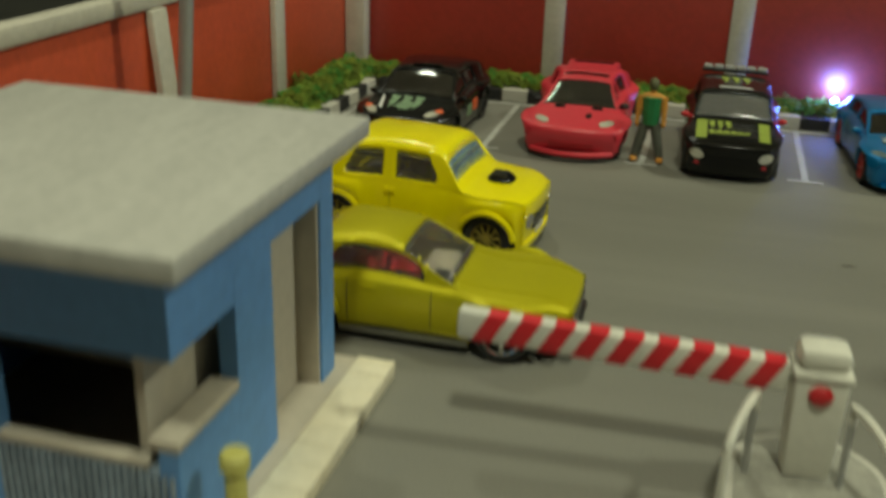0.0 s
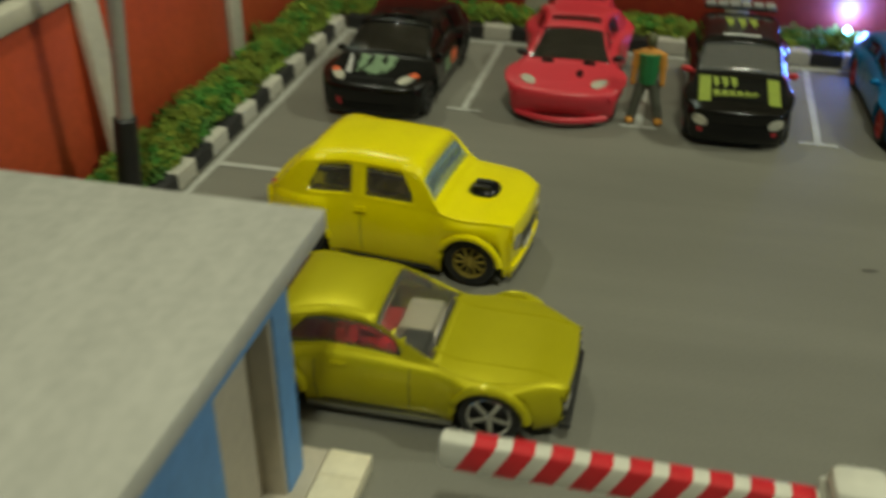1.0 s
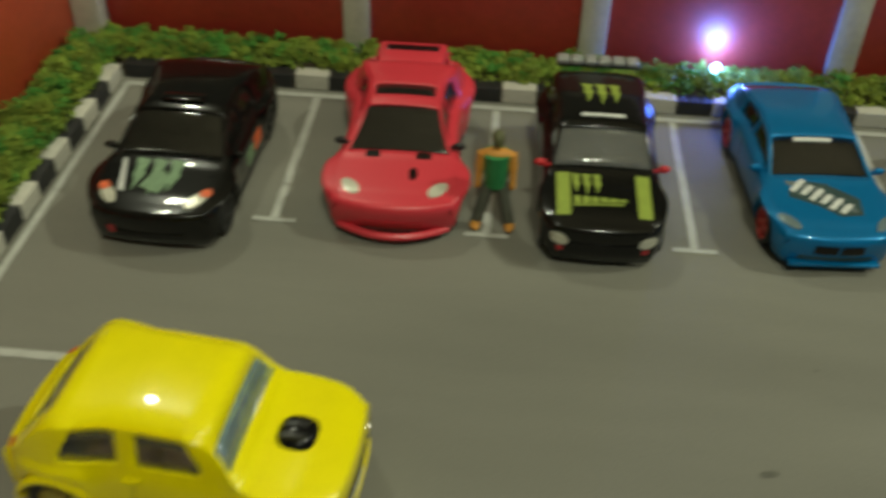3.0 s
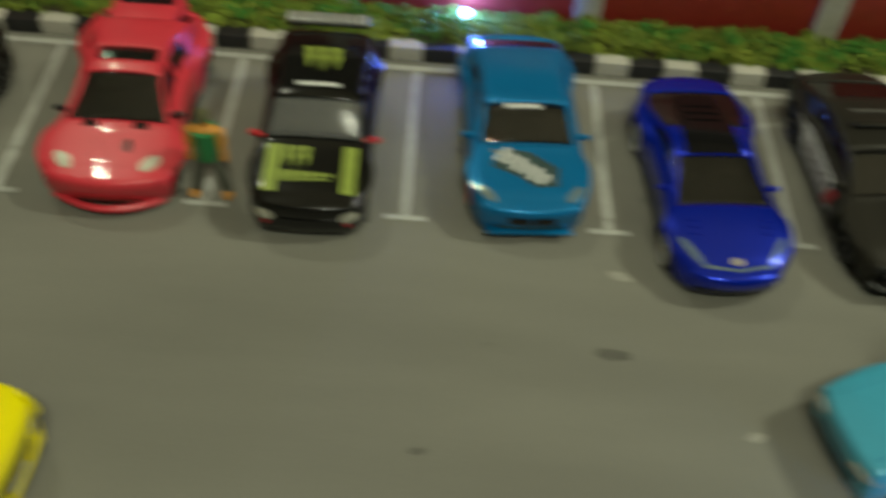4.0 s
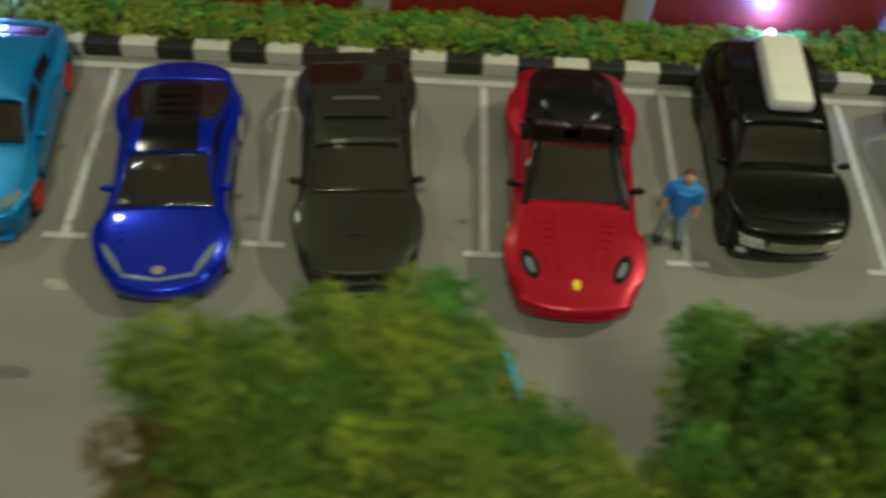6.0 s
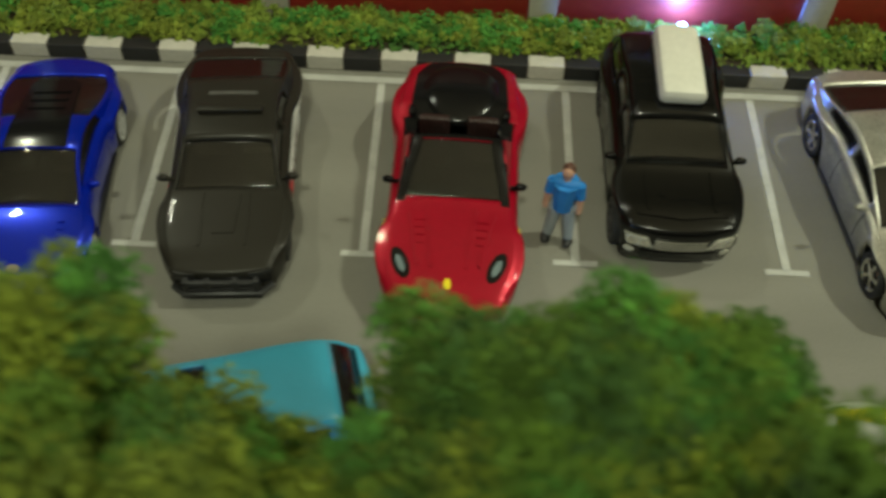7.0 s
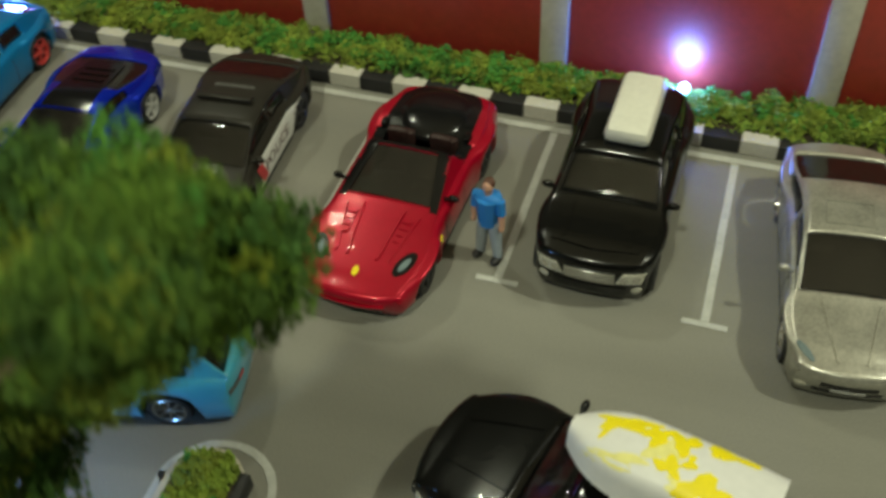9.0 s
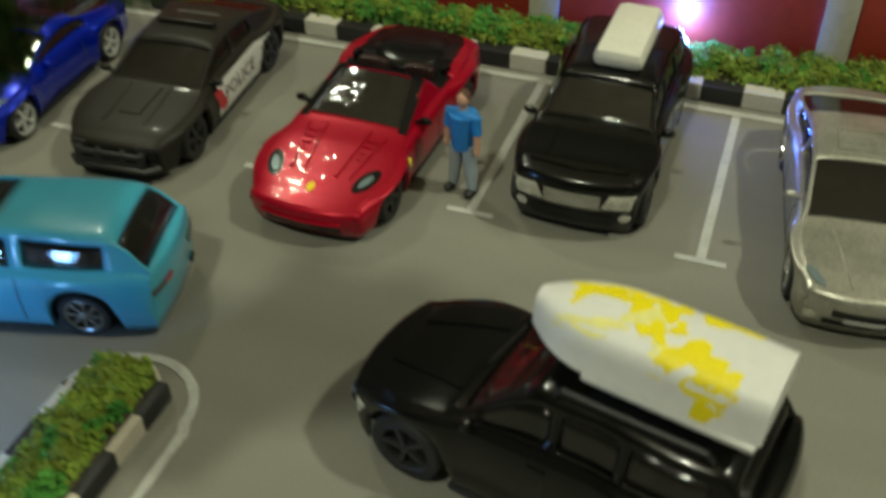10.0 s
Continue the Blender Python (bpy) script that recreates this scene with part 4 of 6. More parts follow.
mk += [("headlight", ellipse(27.6, s * 11.0, 4.6, 0.75, -s * 34), "top", M_LENS_BLUE, 0.3, "narrow smoked headlight") for s in (1, -1)]
mk += [("bonnet_vent", quad(18.5 + 1.9 * k, 19.6 + 1.9 * k, s * 9.4 - 0.8, s * 9.4 + 0.8), "top", M_NAVY, 0.4, "") for s in (1, -1) for k in range(3)]
mk += [("engine_louvre", quad(-22 + 3.4 * k, -20.6 + 3.4 * k, -4.6, 4.6), "top", M_BLACK_MARK, 0.45, "black louvre") for k in range(3)]
mk += [("badge", ellipse(30.8, 0, 1.0, 1.6), "top", M_CHROME, 0.15, "silver badge"), ("nose_trim", [(31, -9), (32, -8.5), (33.6, 0), (32, 8.5), (31, 9), (32.8, 0)], "top", M_LENS_BLUE, 0.10, "silver nose trim")]
mk += [("air_intake", quad(-10, 10, 3.2, 5.2), "front", M_BLACK_MARK, 0.2, "black lower intake")]
c5 = car("sports_car", "royal blue toy sports car with a black roof and chrome wheels", ROW, (80, 14.2, -85.5), sh, M_NAVY, M_GLASS_DARK, M_RIM_SILVER, 5, marks=mk, seams=vseam(-8, 4, 11), mirrors=(8, 12.8, 13.2), track=31.0, dish=0.8)
stretch(c5, 1.03)

# 6 black patrol saloon
belt, top = profiles(69, 12.6, 14.5, 13.6, 20.0, (-29, -17, 2, 14), nose=10, rear=12)
sh = Shell(69, 30.5, belt, top, (-29, -17, 2, 14), (21.5, -20.5), 5.7, flare=1.3, windows=((-14, -5.5), (-4, 9)), tumble=0.34, bulge=2.4)
mk = [("door_panel", [(-18, 3.6), (10, 3.6), (9, 12), (-18, 12.8)], s, M_WHITE_MARK, 0.08, "white door panel") for s in ("left", "right")]
mk += [("door_flash", [(5.5, 5), (9, 5), (11, 11), (8, 11)], s, M_RED_MARK, 0.14, "red flash") for s in ("left", "right")]
mk += [("grille", quad(-11, 11, 5.2, 8.8), "front", M_BLACK_MARK, 0.4, "black grille"), ("roof_banner", quad(-12, -10.8, -6.0, 6.0), "top", M_DIM_MARK, 0.1, "grey bar on the roof")]
mk += [("bonnet_scoop", [(15, -3.6), (25, -2.6), (25, 2.6), (15, 3.6)], "top", M_BLK_GREY, 0.3, "")]
mk += [("bonnet_rib", quad(14, 28, s * 5.4 - 0.4, s * 5.4 + 0.4), "top", M_BLK_GREY, 0.3, "") for s in (1, -1)]
mk += [("headlight", quad(s * 9 - 2.6, s * 9 + 2.6, 8.6, 9.8), "front", M_RIM_DARK, 0.3, "dark headlight") for s in (1, -1)]
c6 = car("patrol_saloon", "black toy patrol car with white doors and push bar", ROW, (126.5, 21.3, -85.5), sh, M_BLK_GREY, M_GLASS_DARK, M_RIM_DARK, 5, marks=mk, seams=vseam(-4.8, 4, 13), mirrors=(10, 14, 14))


M_LETTER = shader("print_dark_maroon", (0.06, 0.02, 0.02), 0.5, vary=0.2, grain=1500, patch=300, bump=0.02)


def lettering(root, body_tree, word, side, x0, z0, size, material):
    """Printed capitals laid onto the flank of a car."""
    curve = bpy.data.curves.new("lettering", "FONT")
    curve.body, curve.size, curve.resolution_u = word, size, 2
    holder = bpy.data.objects.new("lettering", curve)
    scene.collection.objects.link(holder)
    flat = bpy.data.meshes.new_from_object(holder)
    bpy.data.objects.remove(holder)
    bm = bmesh.new()
    bm.from_mesh(flat)
    bpy.data.meshes.remove(flat)
    sgn = 1 if side == "left" else -1
    bmesh.ops.triangulate(bm, faces=bm.faces)
    for v in bm.verts:
        x, z = x0 - sgn * v.co.x, z0 + v.co.y
        hit = body_tree.ray_cast(Vector((x, sgn * 90, z)), Vector((0, -sgn, 0)))[0]
        v.co = Vector((x, (hit.y if hit else sgn * 15) + sgn * 0.16, z))
    r = bmesh.ops.extrude_face_region(bm, geom=list(bm.faces))
    bmesh.ops.translate(bm, vec=(0, -sgn * 0.2, 0), verts=[g for g in r["geom"] if isinstance(g, bmesh.types.BMVert)])
    bmesh.ops.recalc_face_normals(bm, faces=bm.faces)
    return part("lettering", bm, material, root, "dark printed word on the door", smooth=0)


patrol_tree = sh.build()[2]
lettering(c6, patrol_tree, "POLICE", "left", 6.5, 6.6, 5.0, M_LETTER)
lettering(c6, patrol_tree, "POLICE", "right", -10.0, 6.6, 5.0, M_LETTER)
pbm = tube([(33.2, -11.5, 4.4), (35.4, -9, 4.4), (35.4, 9, 4.4), (33.2, 11.5, 4.4)], 0.9, 8)
for z in (5.9, 8.0):
    add_box(pbm, 34.6, 35.9, -8.5, 8.5, z - 0.6, z + 0.6, 0.3)
for y in (-8.0, -3.2, 3.2, 8.0):
    add_box(pbm, 34.0, 35.8, y - 0.7, y + 0.7, 4.0, 9.0, 0.3)
part("push_bar", pbm, M_BLACK, c6)
part("front_apron", box(30.0, 33.8, -11, 11, 3.0, 6.0, 0.8), M_BLK_GREY, c6)
part("light_bar", box(-6.5, -4.2, -8, 8, 20.0, 21.2, 0.4), M_BLK_GREY, c6)
stretch(c6, 1.09)

# 7 metallic red open roadster
belt = [(-37.5, 10.4), (-34.5, 13.2), (-30, 14.2), (-20, 14.3), (-12, 13.6), (0, 13.4), (11, 12.9), (17, 12.2), (32, 9.2), (37.5, 7.2)]
top = [(-37.5, 11.2), (-34.5, 14.4), (-30, 15.8), (-20, 16.0), (-17, 15.2), (-15, 14.6), (-8.4, 14.6), (-7.0, 19.6), (-5.2, 19.8), (10, 14.3), (17, 13.2), (32, 10.2), (37.5, 8.2)]
sh = Shell(75, 32.5, belt, top, (-15.5, -15.5, -5.2, 10), (22.5, -20.5), 5.6, flare=1.7, tumble=0.42, bulge=4.0, crown=1.1, soft=1.2, opening=(-15.2, -8.2))
mk = [("headlight", ellipse(26.4, s * 11.2, 2.2, 0.8, -s * 25), "top", M_LENS_BLUE, 0.25, "slim headlight") for s in (1, -1)]
mk += [("headlight_bezel", ellipse(26.2, s * 11.2, 4.0, 1.9, -s * 25), "top", M_BLACK_MARK, 0.12, "") for s in (1, -1)]
mk += [("badge", ellipse(30.8, 0.0, 1.3, 0.85), "top", M_YELLOW_MARK, 0.15, "small yellow badge"), ("grille", quad(-9, 9, 3.4, 5.8), "front", M_BLACK_MARK, 0.25, "dark oval grille")]
mk += [("grille_lip", quad(-9.6, 9.6, 6.0, 6.5), "front", M_RED_MET, 0.7, "")]
mk += [("bonnet_rib", [(12, s * 5.6 - 0.4), (27, s * 4.0 - 0.4), (27, s * 4.0 + 0.4), (12, s * 5.6 + 0.4)], "top", M_RED_MET, 0.5, "") for s in (1, -1)]
mk += [("bonnet_crease", [(12.5, s * 9.8), (13.4, s * 10.3), (27, s * 7.4), (26, s * 6.7)][::s], "top", M_RED_MET, 0.5, "") for s in (1, -1)]
mk += [("bonnet_vent", quad(a, a + 1.1, s * 7.4 - 1.3, s * 7.4 + 1.3), "top", M_RED_MET, 0.45, "") for s in (1, -1) for a in (14.5, 16.4, 18.3, 20.2)]
mk += [("fender_badge", ellipse(14.5, 9.8, 1.1, 1.0), "left", M_YELLOW_MARK, 0.2, "tiny yellow wing badge"), ("fender_badge", ellipse(14.5, 9.8, 1.1, 1.0), "right", M_YELLOW_MARK, 0.2, "tiny yellow wing badge")]
mk += [("windscreen_pillar", [(-8.2, s * 7.6), (-7.4, s * 11.6), (10.6, s * 13.6), (10.6, s * 11.6)][::s], "top", M_BLACK_MARK, 0.12, "gloss black pillar") for s in (1, -1)]
mk += [("windscreen_header", quad(-7.9, -4.6, -11.0, 11.0), "top", M_BLACK_MARK, 0.13, "gloss black windscreen header")]
mk += [("cockpit_rim", [(-15.4, s * 10.6), (-15.4, s * 13.8), (-8.4, s * 13.8), (-8.4, s * 10.6)][::s], "top", M_BLACK_MARK, 0.1, "black cockpit rim") for s in (1, -1)]
mk += [("rear_deck", [(-37.2, -4.0), (-36.2, -7.5), (-34.0, -10.0), (-30, -11.8), (-22, -12.4), (-14.4, -12.8), (-14.4, 12.8), (-22, 12.4), (-30, 11.8), (-34.0, 10.0), (-36.2, 7.5), (-37.2, 4.0)], "top", M_BLACK_MARK, 0.1, "gloss black rear deck")]
c7 = car("roadster", "metallic red open toy roadster with black cockpit and rear deck", ROW, (182.3, 16.4, -91.5), sh, M_RED_MET, M_GLASS_DARK, M_RIM_DARK, 5, marks=mk, seams=vseam(-3, 4, 11.5) + vseam(10, 4, 11.5), mirrors=(5.0, 14.6, 14.5), interior=(M_SEAT_MAROON, -10.5, 8.6), mirror_mat=M_BLACK_MARK)
cover = bmesh.new()
bmesh.ops.create_uvsphere(cover, u_segments=28, v_segments=16, radius=1)
for v in cover.verts:
    v.co = Vector((-24.5 + v.co.x * 10.5, v.co.y * 10.8, 14.2 + v.co.z * (3.4 - 0.5 * math.cos(v.co.y * 3.1))))
part("rear_cover", cover, M_BLACK_MARK, c7, "gloss black domed rear cover")
for sy in (-6.2, 6.2):
    part("headrest", box(-15.0, -12.6, sy - 2.4, sy + 2.4, 13.0, 17.2, 1.0), M_SEAT_MAROON, c7, "dark maroon headrest")
    part("side_intake", box(-18.5, -15.2, sy * 1.95 - 1.0, sy * 1.95 + 1.0, 14.2, 16.6, 0.8), M_BLACK_MARK, c7, "gloss black side intake")
part("steering_wheel", tube([(2.6 + 0.9 * math.cos(a), 5.8 + 2.3 * math.sin(a), 12.2 - 2.0 * math.cos(a)) for a in (2 * math.pi * k / 14 for k in range(15))], 0.35, 6), M_BLACK, c7)
stretch(c7, 1.06)

# 8 black off-roader with white roof box
belt, top = profiles(64, 16.0, 17.8, 16.6, 24.8, (-31, -26, 3, 13), nose=14.6, rear=14)
sh = Shell(64, 31.5, belt, top, (-31, -26, 3, 13), (21, -20), 6.0, flare=0.9, windows=((-24, -14), (-12.5, -3), (-1.5, 10)), tumble=0.28, bulge=3.6, sill=2.3, edge=0.65, soft=2.8)
mk = [("headlight", [(s * 6.4, 9.2), (s * 12.4, 8.8), (s * 13.4, 12.4), (s * 8.0, 12.6)][::s], "front", M_LENS, 0.35, "clear headlight") for s in (1, -1)]
mk += [("headlight_reflector", ellipse(s * k, 10.6, 1.1, 1.1), "front", M_CHROME, 0.5, "chrome reflector") for s in (1, -1) for k in (8.4, 11.2)]
mk += [("grille", quad(-6.2, 6.2, 8.8, 12.2), "front", M_RIM_DARK, 0.25, "dark grille mesh"), ("air_intake", quad(-9, 9, 4, 7), "front", M_BLACK_MARK, 0.25, "")]
mk += [("grille_bar", quad(-6.2, 6.2, z, z + 0.55), "front", M_CHROME, 0.45, "chrome grille bar") for z in (9.0, 10.0, 11.0, 12.0)]
mk += [("bonnet_lip", [(26.0, -11), (27.2, -10.6), (28.4, 0), (27.2, 10.6), (26.0, 11), (27.2, 0)], "top", M_BLK_PAINT, 0.4, "")]
mk += [("fog_light", ellipse(s * 11.5, 6.3, 1.3, 1.0), "front", M_LENS, 0.3, "") for s in (1, -1)]
mk += [("bonnet_rib", quad(15, 26, s * 8 - 0.4, s * 8 + 0.4), "top", M_BLK_PAINT, 0.35, "") for s in (1, -1)]
c8 = car("off_roader", "gloss black toy off-roader with a chrome grille", ROW, (236.3, 32.2, -90), sh, M_BLK_PAINT, M_GLASS_DARK, M_RIM_DARK, 5, marks=mk, seams=vseam(-2.2, 5, 15), mirrors=(10.5, 16.5, 14.5))
stretch(c8, 1.08)
rb = bmesh.new()
add_box(rb, -12.8, 12.8, -6.1, 6.1, 0, 5.4, 1.9)
for v in rb.verts:
    k = 1 - 0.10 * max(0.0, v.co.z - 1) / 4
    v.co.y *= k
    if v.co.x > 0:
        v.co.z *= 1 - 0.012 * v.co.x
roof_box = tagged(part("roof_box", rb, M_WHITE), "white plastic roof box on the black off-roader", "roof box")
roof_box.matrix_basis = mm_pose(237.6, 43.8, 24.6, -91)

# 9 silver saloon
belt, top = profiles(73, 13.0, 15.0, 14.2, 20.0, (-30, -16, 1, 16.5), nose=10.5, rear=12)
sh = Shell(73, 30.5, belt, top, (-30, -16, 1, 16.5), (23, -21), 5.7, flare=0.8, windows=((-20, -6.5), (-5, 9.5)), tumble=0.36, bulge=3.6, edge=0.6, soft=2.6)
mk = [("headlight", ellipse(31.0, s * 10.6, 3.0, 0.8, -s * 40), "top", M_LENS_BLUE, 0.25, "slanted headlight") for s in (1, -1)]
mk += [("bonnet_crease", [(18, s * 6.6), (18, s * 7.1), (33, s * 3.6), (33, s * 3.1)][::s], "top", M_SILVER, 0.35, "") for s in (1, -1)]
mk += [("sunroof_frame", q, "top", M_SILVER, 0.3, "") for q in (quad(-8.6, -8.0, -6, 6), quad(-1.6, -1.0, -6, 6), quad(-8.0, -1.6, -6, -5.5), quad(-8.0, -1.6, 5.5, 6))]
mk += [("grille", quad(-6.5, 6.5, 6.4, 8.0), "front", M_BLACK_MARK, 0.25, "dark grille"), ("air_intake", quad(-8, 8, 3.6, 5.2), "front", M_BLACK_MARK, 0.2, "")]
mk += [("number_plate", quad(-4, 4, 5.2, 6.3), "front", M_WHITE_MARK, 0.4, "blank pale plate")]
mk += [("fog_light", ellipse(s * 10.5, 5.0, 1.3, 0.9), "front", M_LENS, 0.3, "") for s in (1, -1)]
c9 = car("saloon", "metallic silver toy saloon with dark windows", ROW, (293.5, 21.5, -84), sh, M_SILVER, M_GLASS_DARK, M_CHROME, 5, marks=mk, seams=vseam(-5.8, 4, 13.5) + vseam(11, 5, 13), mirrors=(10, 14.5, 14.2))
stretch(c9, 1.06, 0.94)

# 10 yellow small saloon in the aisle
belt, top = profiles(61.5, 16.6, 17.6, 16.8, 27.8, (-27.6, -20.0, 8.4, 12.6), nose=15.2, rear=15.8)
sh = Shell(61.5, 29.4, belt, top, (-27.6, -20.0, 8.4, 12.6), (20.5, -20.8), 6.0, flare=1.7, sill=2.0, windows=((-18.0, -8.2), (-4.6, 6.6)), pane=(5.2, 5.86), tumble=0.17, bulge=1.6, cabw=0.94, soft=2.6, edge=0.75, crown=1.5, screen=(6.32, 0.7), hatch=7.5)
mk = [("grille", quad(-6.5, 6.5, 7.2, 11.5), "front", M_BLACK_MARK, 0.15, "dark grille")]
mk += [("headlight", ellipse(s * 9.2, 10.6, 2.0, 2.0), "front", M_CHROME, 0.4, "round chrome headlight") for s in (1, -1)]
mk += [("bumper", quad(-12, 12, 3.6, 5.0), "front", M_YELLOW, 0.6, ""), ("grille_bar", quad(-7, 7, 8.9, 9.3), "front", M_CHROME, 0.3, ""), ("number_plate", quad(-3.5, 3.5, 5.6, 6.8), "front", M_WHITE_MARK, 0.3, "blank pale plate")]
mk += [("tail_lamp", ellipse(-29.0, s * 11.8, 1.0, 1.4), "top", M_RED_MARK, 0.3, "small red tail lamp") for s in (1, -1)]
mk += [("window_corner", q, s, M_YELLOW, 0.12, "") for s in ("left", "right") for q in ([(-18.9, 26.2), (-14.6, 26.2), (-18.9, 18.2)], [(7.8, 26.2), (3.4, 26.2), (7.8, 18.2)])]
mk += [("door_handle", quad(-7.2, -4.4, 14.6, 15.6), s, M_YELLOW, 0.7, "") for s in ("left", "right")]
c10 = car("small_saloon", "bright yellow toy small saloon with gold spoked wheels", LOOSE, (-102.0, -82.3, -5), sh, M_YELLOW, {"all": M_GLASS_SMOKE, "windshield": M_GLASS_BLUE}, M_BRONZE, 10, marks=mk, seams=vseam(-5.8, 4, 16, 0.13), track=29, interior=(M_SEAT_TAN, -2, 9.5), wheel_w=4.8, ring=0.25, dish=0.66, dash=M_SEAT_TAN)
wheel_arches(c10, sh, 15.4, 0.85, M_YELLOW)
scoop = bmesh.new()
bmesh.ops.create_uvsphere(scoop, u_segments=24, v_segments=14, radius=1)
for v in scoop.verts:
    q = math.copysign(abs(v.co.x) ** 0.7, v.co.x), math.copysign(abs(v.co.y) ** 0.7, v.co.y)
    v.co = Vector((19.7 + q[0] * 3.9, -0.2 + q[1] * 4.2, 16.4 + v.co.z * 2.9))
part("bonnet_scoop", scoop, M_BLACK_MARK, c10, "black raised bonnet scoop")
for sy in (-2.6, 0.2):
    part("scoop_grating", box(17.4, 21.6, sy - 0.35, sy + 1.1, 18.9, 19.5, 0.2), M_RIM_DARK, c10)

# 11 olive gold fastback
belt, top = profiles(71, 13.3, 15.2, 14.5, 22.3, (-30, -18, -1.0, 11.0), nose=12.0, rear=13)
sh = Shell(71, 28.5, belt, top, (-30, -19, -1.0, 11.0), (21.5, -20.5), 5.9, flare=2.0, sill=2.7, windows=((-18.0, 4.5),), tumble=0.34, bulge=1.2, edge=0.6, soft=2.8, screen=(6.15, 0.5))
mk = [("grille", quad(-11, 11, 5.4, 10.2), "front", M_BLACK_MARK, 0.2, "dark wide grille")]
mk += [("headlight", ellipse(s * 9.0, 8.0, 1.8, 1.8), "front", M_CHROME, 0.4, "round headlight") for s in (1, -1)]
mk += [("bonnet_rib", quad(10, 33, s * 8.6 - 0.35, s * 8.6 + 0.35), "top", M_GOLD, 0.16, "") for s in (1, -1)]
mk += [("tail_lamp", quad(s * 9 - 2.5, s * 9 + 2.5, 9.5, 12), "rear", M_RED_MARK, 0.3, "red tail lamp") for s in (1, -1)]
mk += [("window_corner", q, s, M_GOLD, 0.12, "") for s in ("left", "right") for q in ([(-18.4, 21.6), (-12.0, 21.6), (-18.4, 15.4)], [(4.9, 21.6), (0.6, 21.6), (4.9, 15.2)])]
mk += [("door_handle", quad(-8.5, -5.5, 12.2, 12.9), s, M_GOLD, 0.4, "") for s in ("left", "right")]
c11 = car("fastback_coupe", "olive gold toy coupe with red seats and chrome sill", LOOSE, (-89.5, -134.5, 0.5), sh, M_GOLD, M_GLASS_SMOKE, M_CHROME, 5, marks=mk, seams=vseam(-11.5, 4, 13, 0.15) + vseam(6.5, 4.5, 13, 0.15), track=29.5, interior=(M_SEAT_RED, -4, 9.0), wheel_w=4.8)
wheel_arches(c11, sh, 15.6, 0.9, M_GOLD)
part("dash_tray", box(0.5, 7.6, -0.5, 10.2, 9.2, 12.9, 0.8), M_BOARD, c11, "cream dashboard tray")
part("front_bumper", box(33.6, 36.0, -11.8, 11.8, 3.2, 4.7, 0.6), M_RIM_DARK, c11, "dull metal bumper")
for sy in (-1, 1):
    part("sill_strip", box(-13.5, 14.5, sy * 13.6 - 0.5, sy * 13.6 + 0.5, 1.9, 3.1, 0.2), M_CHROME_DULL, c11, "chrome sill strip")

# 12 sky blue hatchback
belt, top = profiles(70, 14.2, 15.9, 14.5, 23.3, (-34, -27, 6.0, 17.0), nose=12.4, rear=14)
sh = Shell(70, 27.5, belt, top, (-34, -27, 6.0, 17.0), (20.2, -19.3), 5.3, flare=0.5, sill=1.6, windows=((-25, -9.5), (-7.0, 12.5)), tumble=0.30, bulge=2.4, sunroof=(-3.5, 1.8), edge=0.38, soft=2.2, plan=[(-35, 0.84), (-32, 0.94), (-24, 0.99), (0, 1.0), (22, 0.99), (30, 0.95), (33, 0.88), (35, 0.78)])
mk = [("headlight", quad(s * 9.2 - 3.0, s * 9.2 + 3.0, 8.6, 10.2), "front", M_LENS, 0.3, "") for s in (1, -1)]
mk += [("bonnet_crease", [(17, s * 9.6), (17, s * 10.1), (32, s * 8.6), (32, s * 8.1)][::s], "top", M_CIVIC, 0.35, "") for s in (1, -1)]
mk += [("bumper_groove", quad(-12.5, 12.5, 6.9, 7.2), "front", M_SEAM, 0.05, ""), ("tail_badge", quad(5.4, 8.0, 10.9, 11.7), "rear", M_RED_MARK, 0.35, "small red tail badge")]
mk += [("tail_lamp", quad(s * 8.6 - 3.4, s * 8.6 + 3.4, 10.4, 11.8), "rear", M_DIM_MARK, 0.3, "smoked tail lamp") for s in (1, -1)]
mk += [("exhaust", ellipse(-8.5, 3.6, 1.2, 1.2), "rear", M_BLACK_MARK, 0.5, "black exhaust tip"), ("air_intake", quad(-8, 8, 4.0, 5.4), "front", M_BLACK_MARK, 0.2, "")]
c12 = car("hatchback", "sky blue toy hatchback with a tinted sunroof", LOOSE, (132.0, -56.0, 194.5), sh, M_CIVIC, M_GLASS_DARK, M_CHROME_DULL, 8, marks=mk, seams=vseam(-8.2, 3.5, 14) + vseam(13.0, 3.5, 13), mirrors=(12.5, 15.4, 12.5), dish=0.74)
stretch(c12, 1.05)

# 13 black estate carrying a boat
belt, top = profiles(72, 18.5, 21.5, 20.0, 29.5, (-34, -30, 2.0, 13), nose=14.0, rear=17)
sh = Shell(72, 31, belt, top, (-34, -30, 2.0, 13), (22, -21), 6.8, flare=0.9, sill=2.2, windows=((-27, -15), (-13.5, -4), (-2.5, 9)), tumble=0.30, bulge=3.6, edge=0.7, soft=3.0)
mk = [("headlight", [(s * 8.6, 9.6), (s * 13.4, 9.0), (s * 14.2, 12.2), (s * 10.6, 12.4)][::s], "front", M_LENS, 0.35, "clear headlight") for s in (1, -1)]
mk += [("bonnet_rib", [(15, s * 7.6), (15, s * 8.2), (30, s * 5.6), (30, s * 5.0)][::s], "top", M_BLK_PAINT, 0.35, "") for s in (1, -1)]
mk += [("wiper", [(12.2, -9), (12.6, -9), (13.8, 1.5), (13.4, 1.5)], "top", M_BLACK, 0.3, "thin black wiper")]
